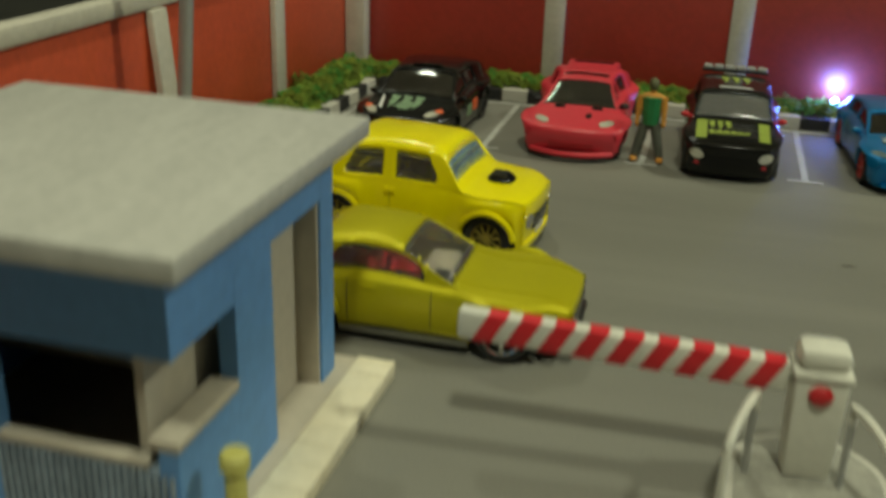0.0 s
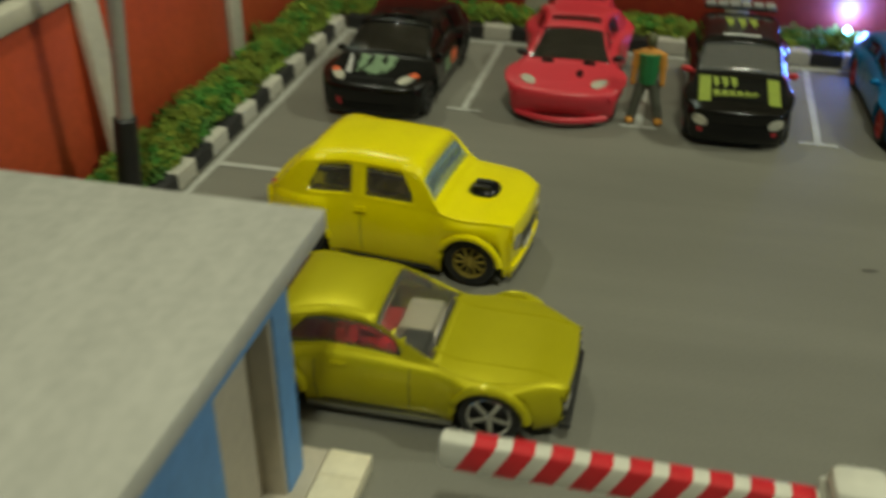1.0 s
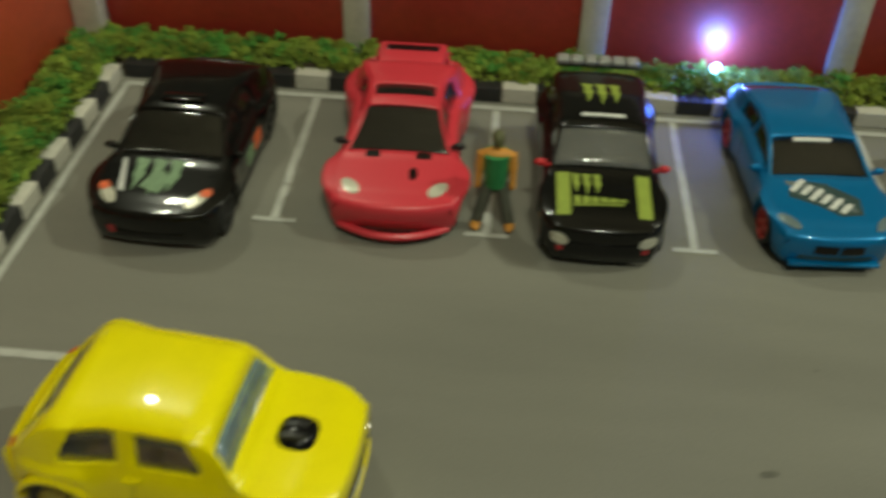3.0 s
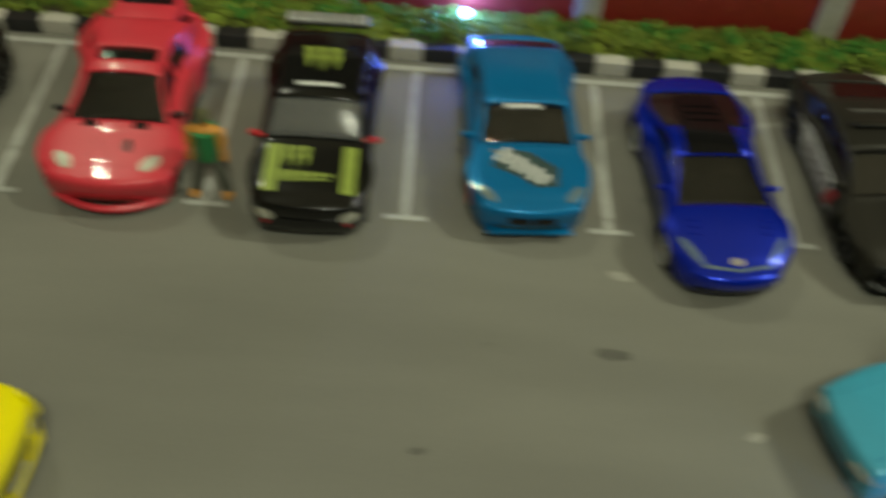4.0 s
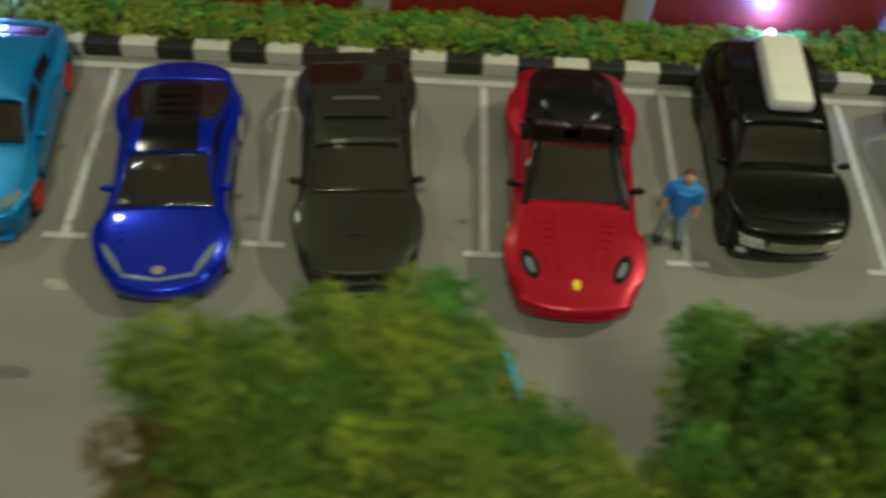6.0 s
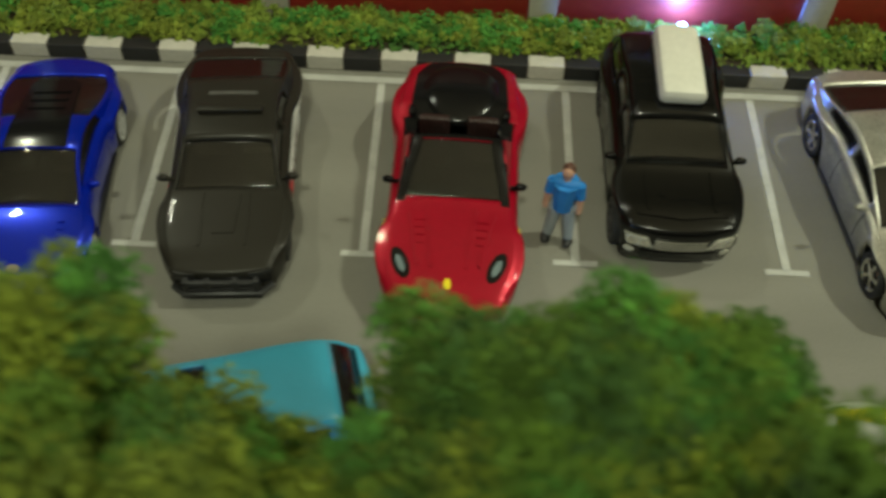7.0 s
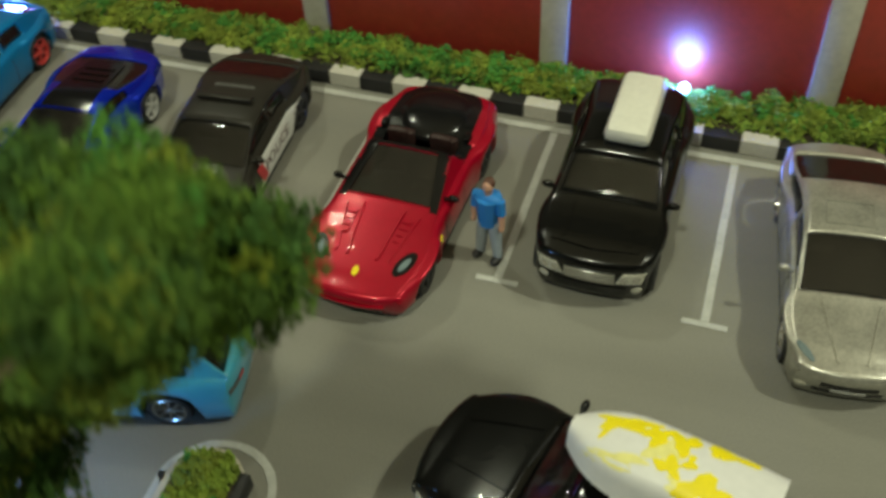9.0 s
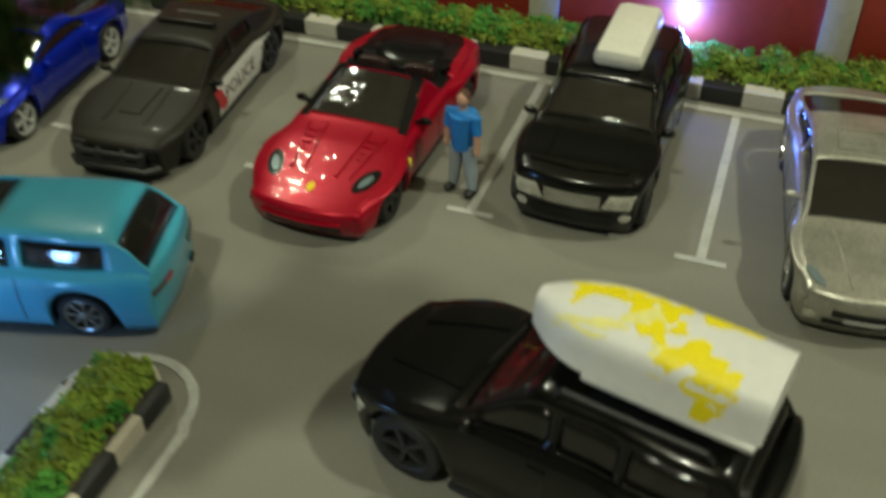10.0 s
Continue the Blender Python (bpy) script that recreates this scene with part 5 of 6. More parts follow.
mk += [("door_handle", quad(a, a + 3, 16.8, 17.5), s, M_BLK_PAINT, 0.5, "") for s in ("left", "right") for a in (-3.5, -15)]
mk += [("tailgate_panel", quad(-10, 10, 5, 12), "rear", M_BOARD, 0.2, "beige tail panel")]
c13 = car("estate_car", "gloss black toy estate car with a boat on its roof", LOOSE, (251, -64.5, 168), sh, M_BLK_PAINT, M_GLASS_DARK, M_RIM_DARK, 5, marks=mk, seams=vseam(-3.2, 4, 15) + vseam(-14.3, 4, 15), mirrors=(9.5, 21.5, 14))
for sy in (-9.5, 9.5):
    part("roof_rail", tube([(-26, sy, 29.0), (-25, sy, 30.2), (-3, sy, 30.4), (-2, sy, 29.2)], 0.5, 8), M_BLACK, c13)


def boat_hull():
    """An upturned hull: pointed bow at +x, flat stern."""
    bm = bmesh.new()
    rows = []
    for i in range(25):
        f = i / 24
        x = -18 + 37 * f
        w = 7.8 * (1 - max(0, (f - 0.6) / 0.4) ** 2.6 * 0.72) * (0.93 + 0.07 * min(1, f * 5))
        hgt = 8.0 - 2.6 * max(0, (f - 0.5) / 0.5) ** 2
        prof = [(1.0, 0.0), (1.06, 0.06), (1.03, 0.16), (0.98, 0.30), (0.95, 0.48), (0.90, 0.66), (0.82, 0.81), (0.70, 0.91), (0.5, 0.98), (0.25, 1.01), (0.0, 1.02)]
        half = [(w * a, hgt * b) for a, b in prof]
        rows.append([bm.verts.new((x, y, z)) for y, z in half] + [bm.verts.new((x, -y, z)) for y, z in half[-2::-1]])
    for a, b in zip(rows, rows[1:]):
        for k in range(len(a) - 1):
            bm.faces.new((a[k], b[k], b[k + 1], a[k + 1]))
    bm.faces.new(rows[0])
    bm.faces.new(rows[-1])
    bmesh.ops.recalc_face_normals(bm, faces=bm.faces)
    return bm


M_BOAT = shader("boat_white", (0.66, 0.65, 0.63), 0.45, vary=0.06, grain=600, patch=80, bump=0.06)
hb = boat_hull()
boat_tree = BVHTree.FromBMesh(hb)
boat = thing("boat", "white toy boat with yellow splashes, upturned on the estate car", "toy boat", pose(0.2637, -0.0672, 0.0336, 0, -1, 168))
part("hull", hb, M_BOAT, boat, smooth=40)


def splash(cx, cy, rx, ry, turn):
    c, s = math.cos(radians(turn)), math.sin(radians(turn))
    out = []
    for k in range(22):
        a = 2 * math.pi * k / 22
        q = 1 + 0.33 * math.sin(3 * a + cx) + 0.22 * math.sin(5 * a + cy)
        u, v = rx * q * math.cos(a), ry * q * math.sin(a)
        out.append((cx + u * c - v * s, cy + u * s + v * c))
    return out


M_PALE_YELLOW = shader("splash_pale_yellow", (0.72, 0.67, 0.24), 0.5, vary=0.12, grain=900, patch=250, bump=0.03)
for cx, cy, rx, ry, turn in ((9.0, 4.6, 5.0, 1.3, 8), (2.0, 0.2, 3.2, 2.4, 30), (-2.0, 5.0, 2.0, 1.2, 0)):
    part("splash", on_body(boat_tree, splash(cx, cy, rx, ry, turn), "top", 0.05, 1.0), M_PALE_YELLOW, boat, "pale yellow wash", smooth=40)
for cx, cy, rx, ry, turn in ((9.0, -3.0, 4.4, 1.6, 12), (12.3, -1.0, 2.6, 1.2, 60), (4.2, -2.4, 2.6, 1.9, 40), (-0.5, -3.2, 2.6, 2.0, 60), (0.5, 2.4, 2.2, 1.7, 0), (-2.5, 0.2, 1.6, 1.0, 80), (-6.0, 4.0, 4.6, 2.3, 16), (-8.0, -4.8, 4.6, 1.2, 5), (-10.5, 5.6, 3.0, 1.4, 10), (-9.5, 7.1, 3.4, 0.9, 0)):
    q = on_body(boat_tree, splash(cx, cy, rx, ry, turn), "top", 0.10, 1.0)
    if q.faces:
        part("splash", q, M_YELLOW_MARK, boat, "yellow paint splash", smooth=40)
part("gunwale", box(-17.5, 8, -8.4, 8.4, -0.8, 0.3, 0.3), M_BOAT, boat)

# ---- figures ----


def figurine(name, label, at, rz, h, colours, stance=2.6):
    """A small standing painted figure as one plain mesh with painted zones."""
    bm = bmesh.new()

    def lump(x, y, z, rx, ry, rz_, mi):
        g = bmesh.ops.create_uvsphere(bm, u_segments=12, v_segments=8, radius=1)
        for v in g["verts"]:
            v.co = Vector((x + v.co.x * rx, y + v.co.y * ry, z + v.co.z * rz_))
        for f in {f for v in g["verts"] for f in v.link_faces}:
            f.material_index = mi

    def limb(a, b, r0, r1, mi):
        a, b = Vector(a), Vector(b)
        g = bmesh.ops.create_cone(bm, segments=10, radius1=r0, radius2=r1, depth=(b - a).length, cap_ends=True)
        m = Matrix.Translation((a + b) / 2) @ (b - a).to_track_quat("Z", "Y").to_matrix().to_4x4()
        bmesh.ops.transform(bm, matrix=m, verts=g["verts"])
        for f in {f for v in g["verts"] for f in v.link_faces}:
            f.material_index = mi

    k = h / 26.0
    for s in (-1, 1):
        limb((0, s * stance, 1.0), (0, s * 1.5, 12), 1.25, 1.75, 1)
        lump(1.0, s * (stance + 0.1), 0.9, 2.2, 1.25, 0.95, 3)
        limb((0, s * 3.3, 20.5), (0.2, s * 3.8, 16.5), 1.25, 1.15, 4)
        limb((0.2, s * 3.8, 16.8), (0.5, s * 4.0, 12.5), 0.9, 0.75, 2)
        lump(0.6, s * 4.0, 12.2, 0.85, 0.75, 1.1, 2)
    lump(0, 0, 12.2, 1.8, 2.9, 2.2, 1)
    limb((0, 0, 12.0), (0, 0, 20.6), 2.5, 3.3, 0)
    lump(0, 0, 20.2, 1.9, 4.0, 1.6, 4)
    limb((0, 0, 20.5), (0, 0, 22.4), 0.95, 0.95, 2)
    lump(0.1, 0, 24.0, 1.55, 1.45, 1.9, 6)
    lump(-0.35, 0, 24.7, 1.5, 1.55, 1.5, 5)
    bmesh.ops.scale(bm, vec=(k, k, k), verts=bm.verts)
    ob = part(name, bm, colours[0])
    for c in colours[1:]:
        ob.data.materials.append(c)
    ob.matrix_basis = mm_pose(at[0], at[1], 0.1, rz)
    return tagged(ob, label, "figurine", "figurines in the car park")


M_SKIN = shader("figure_skin_paint", (0.55, 0.30, 0.2), 0.6, vary=0.1, grain=1500, patch=300)
M_SHIRT = shader("figure_blue", (0.015, 0.19, 0.55), 0.6, vary=0.15, grain=1500, patch=300)
M_JEANS = shader("figure_denim", (0.30, 0.34, 0.38), 0.7, vary=0.15, grain=1500, patch=300)
M_FIG_ORANGE = shader("figure_orange", (0.6, 0.26, 0.04), 0.6, vary=0.15, grain=1500, patch=300)
M_FIG_GREEN = shader("figure_green", (0.02, 0.2, 0.06), 0.6, vary=0.15, grain=1500, patch=300)
M_FIG_TROUSER = shader("figure_grey", (0.10, 0.105, 0.085), 0.7, vary=0.15, grain=1500, patch=300)
M_FIG_HEAD = shader("figure_olive", (0.09, 0.09, 0.035), 0.6, vary=0.15, grain=1500, patch=300)
M_HAIR = shader("figure_hair", (0.09, 0.035, 0.02), 0.7, vary=0.2, grain=1500, patch=300)
figurine("figurine", "painted figurine in a blue shirt and grey jeans", (208.5, 7.5), -105, 26.5, [M_SHIRT, M_JEANS, M_SKIN, M_BLACK, M_SHIRT, M_HAIR, M_SKIN])
figurine("figurine", "painted figurine in orange and green with grey trousers", (-51.0, 4.0), -90, 28.0, [M_FIG_GREEN, M_FIG_TROUSER, M_FIG_ORANGE, M_FIG_ORANGE, M_FIG_ORANGE, M_FIG_HEAD, M_FIG_HEAD], 3.9)

# ---- lamps at the walls ----
M_LED = shader("led_glow", (0.3, 0.75, 1.0), 0.3, vary=0.0, bump=0, emit=16.0)


def uplight(x, y, z, watts=0.085, reach=0.0, rgb=(0.10, 0.25, 1.0)):
    root = thing("led_uplight", "small clear LED lamp glowing violet-white in the hedge", "lamp", mm_pose(x, y, z), "small LED lamps")
    part("holder", lathe([(0.01, -7), (1.2, -7), (1.5, -1.2), (1.9, -1.0), (1.9, 0), (0.01, 0)], 14), M_BLACK, root)
    part("bulb", lathe([(0.01, 0.02), (1.7, 0.02), (1.8, 2.6), (1.3, 4.1), (0.6, 4.8), (0.01, 4.9)], 14), M_LED, root, "glowing clear bulb")
    data = bpy.data.lights.new("led_light", "POINT")
    data.energy, data.color, data.shadow_soft_size = watts, rgb, 0.004
    lamp = new("led_light", data)
    lamp.parent = root
    lamp.matrix_basis = Matrix.Translation((0, reach * MM, 0.0074))
    return root


uplight(14.0, 81.5, 5.0)
uplight(246.5, 81.5, 5.0)
uplight(140.0, -113.0, 7.2, 0.07, 0.0, (0.22, 0.5, 1.0))

# ---- booth ----
booth = thing("guard_booth", "blue guard booth with a flat grey wooden roof", "booth", mm_pose(0, 0, 0))
BX0, BX1, BY0, BY1, BZ = -157.0, -97.0, -224.0, -166.0, 48.8
part("roof", box(-163, -91.5, -230.5, -161, BZ, BZ + 3.7, 0.5), M_ROOF, booth, "flat grey wooden slab")
T = 3.0
# east wall with a corner window and a door opening, south wall with the window
for y0, y1, z0, z1 in ((BY0, BY1, 39.5, BZ), (BY0, -205.5, 34.5, 39.45), (-205.4, -192.5, 3, 39.45), (BY0 + 0.05, -205.5, 3, 20.4), (-172.0, BY1, 3, 39.45)):
    part("wall_panel", box(BX1 - T, BX1, y0, y1, z0, z1), M_BLUE, booth, smooth=20)
for x0, x1, z0, z1 in ((BX0, BX1 - T - 0.05, 34.5, BZ), (BX0, -126, 3, 34.45)):
    part("wall_panel", box(x0, x1, BY0, BY0 + T, z0, z1), M_BLUE, booth, smooth=20)
part("window_sill", box(BX1 - T - 1.5, BX1 + 0.3, BY0 - 0.2, -205.6, 20.45, 22.0, 0.2), M_BOARD, booth, "beige window sill")
part("inner_panel", box(-102.5, -101.5, -194, -172, 3, 39), M_BOARD, booth, "bare beige inner panel behind the door")
part("inner_panel", box(-104.6, -103.2, -221, -199.2, 17.5, 34.4), M_BOARD, booth, "bare beige inner panel beside the window")
part("west_wall", box(BX0, BX0 + T, BY0 + T + 0.05, BY1 - T - 0.05, 3, BZ), M_BLUE, booth)
part("back_wall", box(BX0, BX1 - T - 0.05, BY1 - T, BY1, 3, BZ), M_BOARD, booth, "bare beige inner back wall")
part("ceiling_board", box(BX0 + T, BX1 - T, BY0 + T, BY1 - T, BZ - 1, BZ - 0.1), M_BOARD, booth)
part("inner_partition", box(BX0 + T, -100.4, -198, -196.5, 16, BZ - 1.1), M_BOARD, booth, "bare beige partition")
part("south_sill", box(-126, BX1 - T - 1.6, BY0 - 0.3, BY0 + 2.2, 17.15, 18.2, 0.2), M_BOARD, booth, "beige window sill")
part("door_jamb", box(-103, BX1 - 0.4, -172.9, -172.05, 3, 39.4, 0.2), M_BOARD, booth, "beige door jamb")
M_RIB = shader("ribbed_blue_grey", (0.23, 0.29, 0.36), 0.7, vary=0.4, grain=700, patch=260, bump=0.3)
part("ribbed_panel", box(-126.2, BX1 - T - 0.05, BY0 + 0.1, BY0 + T, 3, 17.0), M_RIB, booth, "blue-grey lower wall")
for k in range(24):
    x = -126 + k * 1.2
    part("rib", box(x, x + 0.75, BY0 - 0.6, BY0 + 0.05, 3, 16.6 + 0.5 * noise.noise(Vector((x, 3, 0))), 0.15), M_RIB, booth, smooth=0)
M_EDGE = shader("edge_cream", (0.74, 0.67, 0.50), 0.65, vary=0.12, grain=500, patch=70, bump=0.12, objvary=0.1)
plinth = thing("booth_plinth", "beige step board under the guard booth", "step", mm_pose(0, 0, 0))
part("slab", box(-163, -94.2, -236, -160.4, 0.05, 3.0, 0.4), M_BOARD, plinth)
for k in range(12):
    part("edge_board", box(-94.0, -86.4, -235.8 + k * 6.3, -229.6 + k * 6.3, 0.05, 3.2 + 0.04 * (k % 2), 0.1), M_EDGE, plinth, "cream edge board")
boll = lathe([(0.01, 3.0), (1.9, 3.0), (1.9, 4.0), (1.6, 4.3), (1.6, 16), (2.2, 16.3), (2.2, 18.4), (1.7, 18.9), (0.01, 18.9)], 18)
M_BOLL = shader("bollard_yellow", (0.55, 0.52, 0.14), 0.5, vary=0.12, grain=800, patch=150, bump=0.08)
tagged(part("bollard", boll, M_BOLL, at=(-91.2, -219, 0)), "pale yellow plastic bollard beside the guard booth", "bollard")

# ---- barrier ----
bar = thing("barrier_gate", "white barrier with a red and white striped arm", "barrier", mm_pose(-10.5, -172.0, 0, 3))
barrier_island = thing("concrete_island", "pale low concrete island under the barrier", "traffic island", mm_pose(0, 0, 0))
part("kerb_ring", pill(-23, 3.5, -161, -230, 0.05, 2.2), M_KERB_W, barrier_island)
part("paving", pill(-21.6, 2.1, -162.4, -230, 2.25, 2.45), M_SMUDGE, barrier_island)
pb = bmesh.new()
add_box(pb, -4.3, 4.3, -4.0, 4.0, 2.5, 21, 0.8)
for v in pb.verts:
    k = 0.86 + 0.14 * v.co.z / 21
    v.co.x *= k
    v.co.y *= k
part("post_box", pb, M_WHITE, bar)
part("post_cap", box(-4.7, 4.7, -4.3, 4.3, 21.05, 22.4, 0.6), M_WHITE, bar)
part("post_dome", box(-4.2, 4.2, -3.6, 3.6, 22.3, 26.2, 1.8), M_WHITE, bar)
dome = bmesh.new()
bmesh.ops.create_uvsphere(dome, u_segments=16, v_segments=10, radius=2.0)
for v in dome.verts:
    v.co = Vector((v.co.x - 0.1, -4.0 + v.co.y * 0.55, 18.6 + v.co.z * 0.9))
part("push_button", dome, M_RED, bar, "red round button")
arm_bm = box(-60.0, -4.8, -1.7, 1.7, 17.0, 22.6, 0.9)
arm_tilt = Matrix.Translation((-5 * MM, 0, 19.8 * MM)) @ Matrix.Rotation(radians(2.2), 4, "Y") @ Matrix.Translation((5 * MM, 0, -19.8 * MM))
arm = part("arm", arm_bm, M_WHITE, bar)
arm.matrix_basis = arm_tilt


def stripe(x0):
    """A slanted band wrapped round the arm."""
    bm = box(x0 - 1.65, x0 + 1.65, -1.8, 1.8, 16.92, 22.68, 0.85)
    for v in bm.verts:
        side = v.co.x - x0
        v.co.x = x0 + math.copysign(1.65, side) + 0.5 * (v.co.z - 19.4)
    return bm


M_BAND = shader("band_red", (0.62, 0.02, 0.03), 0.4, vary=0.12, grain=900, patch=150, bump=0.05)


for k in range(9):
    part("stripe", stripe(-9.0 - k * 5.7), M_BAND, arm, "slanted red band")


def hoop(x, y0, y1, top, bulge):
    pts = [(x + bulge, y0, 2.4), (x + bulge, y0, top * 0.62)]
    for k in range(1, 9):
        a = math.pi / 2 * k / 8
        pts.append((x + bulge * math.cos(a), y0 + (y1 - y0) * (1 - math.cos(a)), top * (0.62 + 0.38 * math.sin(a))))
    pts.append((x, y1, top * 0.84))
    root = thing("guard_hoop", "white wire guard hoop beside the barrier", "guard rail", mm_pose(0, 0, 0), "guard hoops")
    part("tube", tube(pts, 0.75, 10), M_WHITE, root)
    part("leg", tube([(x, y1, top * 0.86), (x, y1, 2.4)], 0.6, 8), M_GREY_METAL, root, "bare grey wire leg")


hoop(-20.0, -187, -176, 17.5, -4.0)
hoop(-5.0, -187, -176, 17.5, 6.0)

# ---- street lamp pole ----
pole = thing("street_lamp_pole", "grey lamp pole with a black sleeve beside the wall", "lamp pole", pose(-0.1725, -0.0885, 0.0035, 0, 5.5, 0))
part("sleeve", lathe([(0.01, 0), (2.9, 0), (2.9, 24.5), (2.4, 25), (0.01, 25)], 18), M_BLACK, pole, "black lower sleeve")
part("shaft", lathe([(0.01, 25.02), (2.0, 25.02), (1.75, 110), (0.01, 110)], 18), M_GREY_METAL, pole)

# ---- planted island ----
island = thing("planted_island", "raised traffic island with beige kerb and green turf", "traffic island", mm_pose(0, 0, 0))

part("kerb_ring", pill(161.5, 179.0, -68.5, -150, 0.05, 4.2), M_BOARD, island, "beige kerb")
part("planting_bed", pill(163.2, 177.2, -70.2, -149, 4.25, 4.6), M_SOIL, island)
ir = random.Random(5)
ipts = []
while len(ipts) < 6500:
    x, y = ir.uniform(163.8, 176.8), ir.uniform(-149, -69)
    if y > -77.5 and (x - 170.2) ** 2 + (y + 77.5) ** 2 > 8.2 ** 2:
        continue
    ipts.append((x, y, 4.4 + ir.random() * (0.5 + 2.4 * (0.5 + noise.noise(Vector((x / 6, y / 6, 5)))))))
for _ in range(130):
    x, y, r = ir.uniform(166.0, 174.5), ir.uniform(-148, -73.5), ir.uniform(1.2, 2.8)
    for _ in range(int(26 + 9 * r * r)):
        d = Vector((ir.gauss(0, 1), ir.gauss(0, 1), ir.gauss(0, 1))).normalized() * r * ir.uniform(0.5, 1.1)
        ipts.append((x + d.x, y + d.y, max(4.5, 5.6 + 1.6 * noise.noise(Vector((x / 7, y / 7, 2))) + d.z)))
for k, (nm, material, tone) in enumerate((("turf", M_GRASS, "green turf"), ("turf_yellow", M_GRASS_Y, "yellow-green turf"), ("turf_bright", M_GRASS_B, "bright green turf"))):
    mine = [p for p in ipts if (1 if noise.noise(Vector((p[0] / 5, p[1] / 6, 1.5))) > 0.08 else 2 if noise.noise(Vector((p[0] / 4, p[1] / 5, 7.5))) > 0.3 else 0) == k]
    tagged(crumbs(nm, mine, [ir.uniform(0.3, 0.75) for _ in mine], material, island, 9 + k), tone, kind="stuff")
for y0, y1 in ((-81.0, -72.5), (-99.0, -89.5), (-118.0, -108.0)):
    part("kerb_block", box(176.6, 179.4, y0, y1, 0.1, 4.5, 0.4), M_KERB_B, island, "black painted kerb block")
for y0, y1 in ((-96.0, -86.0), (-116.0, -106.0)):
    part("kerb_block", box(161.1, 163.6, y0, y1, 0.1, 4.5, 0.4), M_KERB_B, island, "black painted kerb block")
ring = [(158.6, -150 + 5 * k) for k in range(16)] + [(171.5 + 13 * math.cos(a), -77 + 12.5 * math.sin(a)) for a in (math.pi * (1 - k / 18) for k in range(19))] + [(185.5, -79 - 5 * k) for k in range(15)]
rg = bmesh.new()
prev = None
for i, (x, y) in enumerate(ring):
    a, b = ring[max(0, i - 1)], ring[min(len(ring) - 1, i + 1)]
    d = Vector((b[0] - a[0], b[1] - a[1], 0)).normalized()
    nn = Vector((-d.y, d.x, 0)) * (0.95 + 0.35 * noise.noise(Vector((x / 4, y / 4, 0))))
    cur = [rg.verts.new(Vector((x, y, z)) + s * nn) for z, s in ((0.1, 1), (0.26, 1), (0.26, -1), (0.1, -1))]
    if prev:
        for k in range(4):
            rg.faces.new((prev[k], prev[(k + 1) % 4], cur[(k + 1) % 4], cur[k]))
    prev = cur
bmesh.ops.recalc_face_normals(rg, faces=rg.faces)
tagged(part("island_line", rg, M_LINE, smooth=0), "uneven white line painted round the island", "road marking", kind="structure")

# ---- trees of foam foliage ----


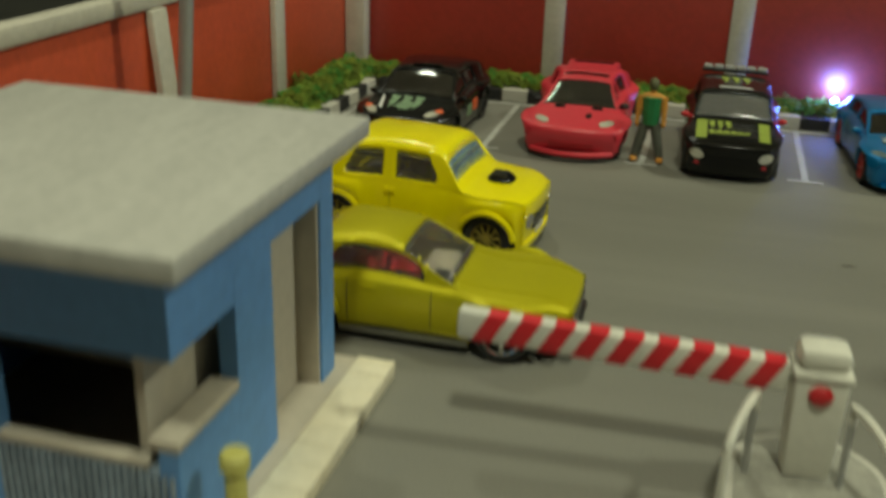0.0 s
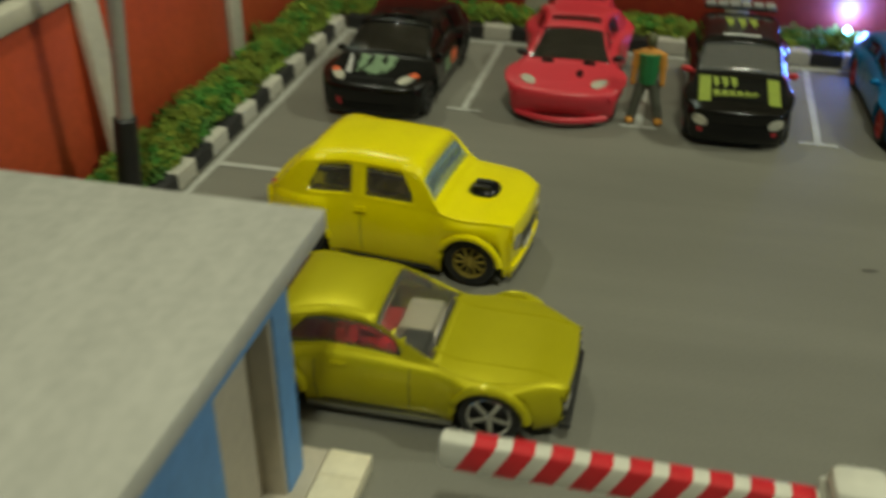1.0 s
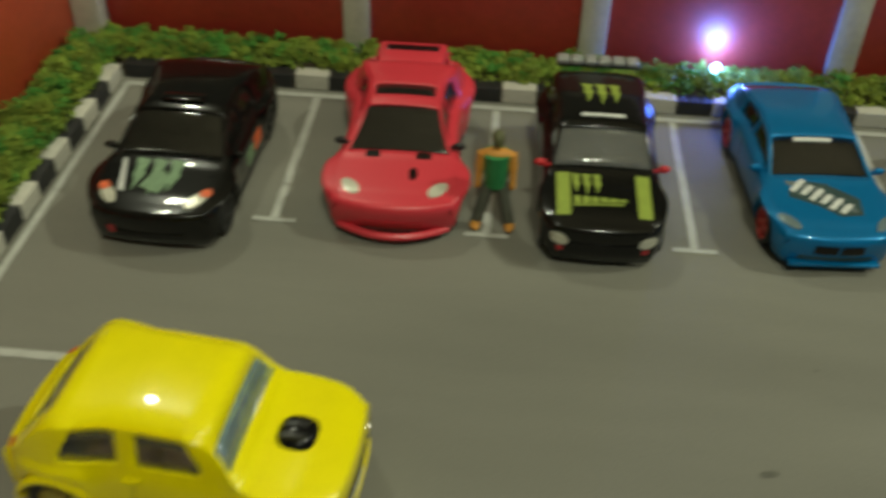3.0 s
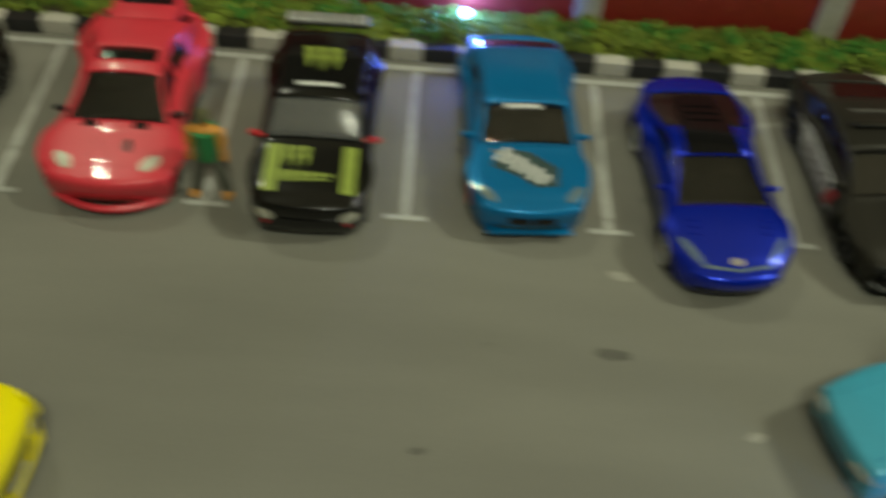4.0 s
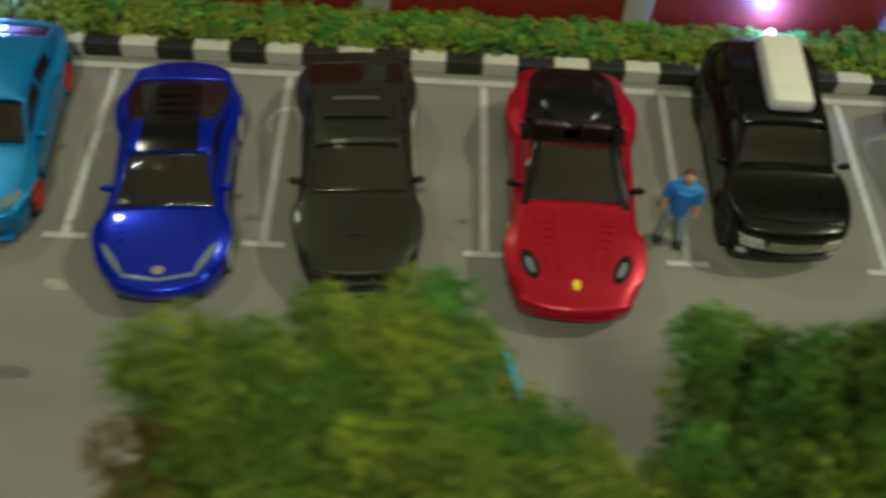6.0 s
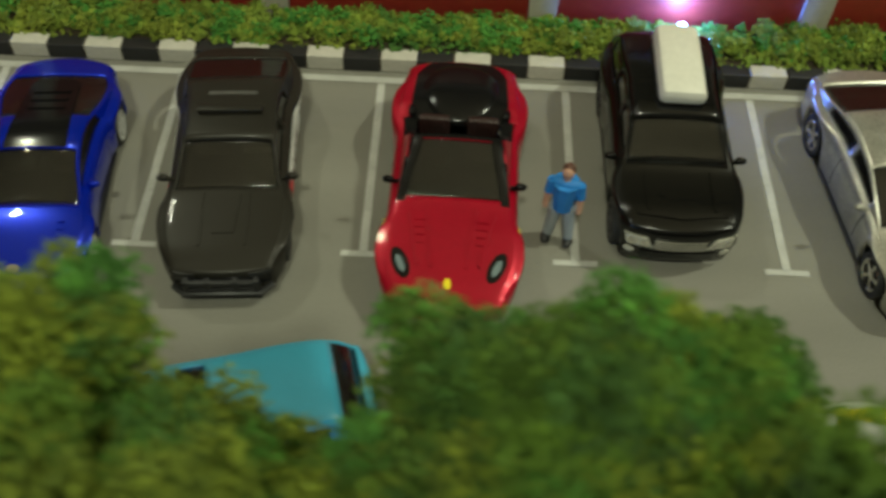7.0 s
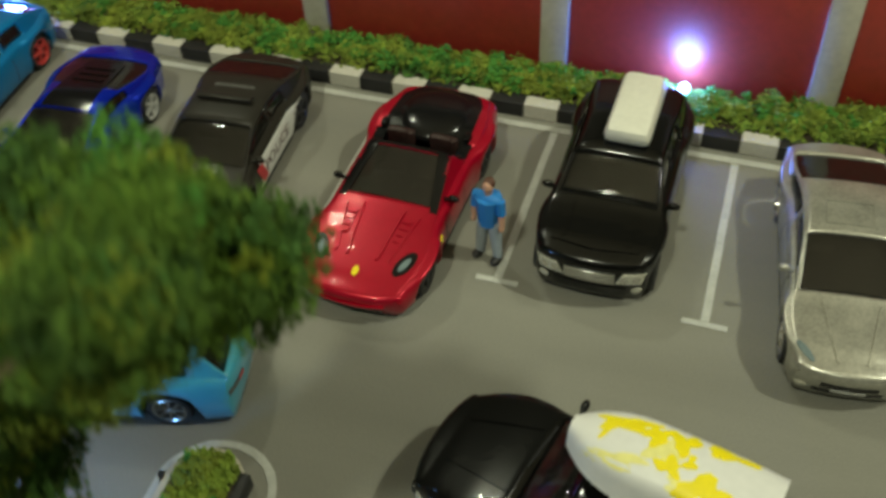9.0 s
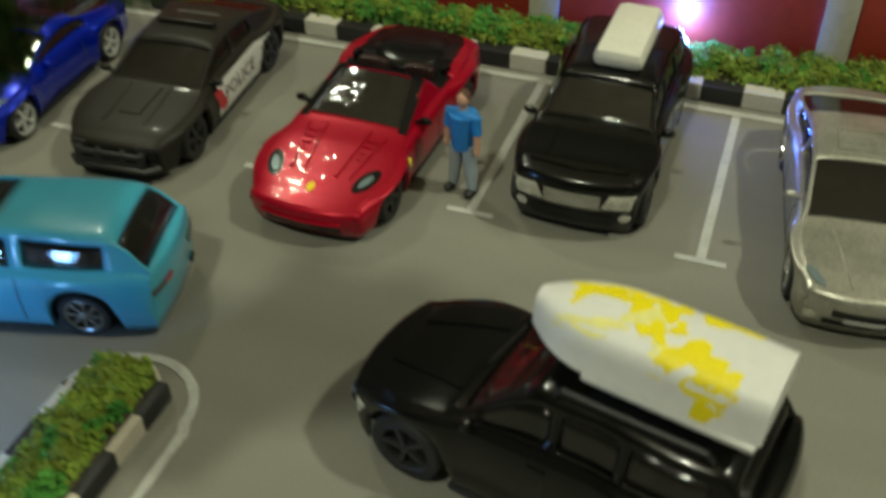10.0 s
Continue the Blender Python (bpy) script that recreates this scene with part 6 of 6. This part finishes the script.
def tree(at, height, blobs, seed, label, shares, russet=0.0):
    """Trunk, limbs, and a crown of flakes on tufts on rounded masses."""
    rng = np.random.default_rng(seed)
    root = thing("foam_tree", label, "model tree", mm_pose(at[0], at[1], at[2]), "foam trees in the foreground")
    part("trunk", tube([(0, 0, 0), (0.6, 0.2, height * 0.25), (-0.4, 0.5, height * 0.5), (0, 0, height * 0.8)], [2.4, 2.0, 1.8, 1.2], 10), M_BARK, root)
    tones = list(zip(("crown_deep", "crown", "crown_olive", "crown_bright", "crown_pale", "crown_russet"), (M_LEAF_D, M_LEAF, M_LEAF_Y, M_LEAF_B, M_LEAF_G, M_LEAF_R), (*shares, 0.0)))
    sets = {nm: ([], []) for nm, _, _ in tones}
    for bx, by, bz, br in blobs:
        part("limb", tube([(0, 0.2, height * 0.8), (bx * 0.5, by * 0.5, (height * 0.8 + bz) / 2 + 1), (bx, by, bz)], [1.2, 0.9, 0.4], 7), M_BARK, root)
        n_t = int(0.62 * br * br)
        d = rng.normal(0, 1, (n_t, 3))
        d /= np.linalg.norm(d, axis=1, keepdims=True)
        tuft = np.array((bx, by, bz)) + d * br * rng.uniform(0.62, 1.2, (n_t, 1)) * np.array((1, 1, 0.85))
        rad = 1.5 + 3.4 * rng.random(n_t)
        for c, r in zip(tuft, rad):
            m = int(40 + 15 * r * r)
            e = rng.normal(0, 1, (m, 3))
            e /= np.linalg.norm(e, axis=1, keepdims=True)
            pts = c + e * r * rng.uniform(0.55, 1.08, (m, 1))
            siz = 0.16 + 0.46 * rng.random(m) ** 1.5
            w = c + np.array((at[0], at[1], 0))
            pick = 0.62 * rng.random() + 0.38 * (0.5 + 0.8 * noise.noise(Vector((w[0] / 11, w[1] / 11, w[2] / 11))))
            key = tones[0][0]
            for nm, _, share in tones[:5]:
                key, pick = nm, pick - share
                if pick < 0:
                    break
            if w[0] < russet and w[2] > 88 and rng.random() < 0.6:
                key = "crown_russet"
            sets[key][0].append(pts), sets[key][1].append(siz)
    for k, (nm, material, _) in enumerate(tones):
        if sets[nm][0]:
            crumbs(nm, np.concatenate(sets[nm][0]), np.concatenate(sets[nm][1]), material, root, seed + k)
    return root


def crown_of(base, lobes):
    return [(x - base[0], y - base[1], z, r) for x, y, z, r in lobes]


EAST_TREE, WEST_TREE = (150, -141, 0), (140, -126, 0)
tree(EAST_TREE, 84, crown_of(EAST_TREE, [(180, -95, 103, 6), (211, -94, 104, 5), (197, -107, 111, 13), (197, -109, 117, 7), (209, -104, 110, 10), (187, -106, 106, 11), (201, -99, 106, 8), (192, -114, 107, 10), (179, -112, 101, 10), (211, -121, 123, 8), (171, -120, 98, 9), (192, -109, 98, 9), (183, -113, 91, 9), (175, -117, 83, 9), (179, -117, 77, 8), (161, -125, 92, 9), (151, -129, 86, 9), (157, -131, 78, 9)]), 21, "bushy green foam tree on a wooden trunk", (0.34, 0.30, 0.16, 0.15, 0.05))
tree(WEST_TREE, 88, crown_of(WEST_TREE, [(148, -119, 108, 14), (132, -112, 104, 11), (161, -117, 97, 11), (142, -104, 96, 13), (155, -104, 90, 10), (133, -124, 92, 13), (156, -124, 88, 11), (150, -112, 84, 12), (126, -108, 96, 7), (126, -118, 84, 10), (119, -107, 92, 5), (144, -98, 113, 7), (132, -99, 111, 6), (120, -106, 117, 4), (125, -105, 111, 6), (119, -109, 106, 6), (138, -106, 106, 8)]), 33, "bushy olive-green foam tree with a russet tip", (0.13, 0.21, 0.36, 0.17, 0.13), 118.5)

# ---- room round the model ----
structure("table", box(-900, 900, -900, 700, -45, -12.5, 3), M_TABLE, "dark table top under the model", "table")
structure("room_floor", box(-1800, 1800, -1800, 1800, -760, -750), M_TABLE, "dark room floor", "floor")
structure("room_ceiling", box(-1800, 1800, -1800, 1800, 2050, 2060), M_CEILING, "plain pale ceiling", "ceiling")
for nm, b in (("room_wall_north", (-1800, 1800, 1790, 1800)), ("room_wall_south", (-1800, 1800, -1800, -1790)), ("room_wall_east", (1790, 1800, -1788, 1788)), ("room_wall_west", (-1800, -1790, -1788, 1788))):
    structure(nm, box(*b, -748, 2048), M_ROOM, "plain painted room wall", "wall")
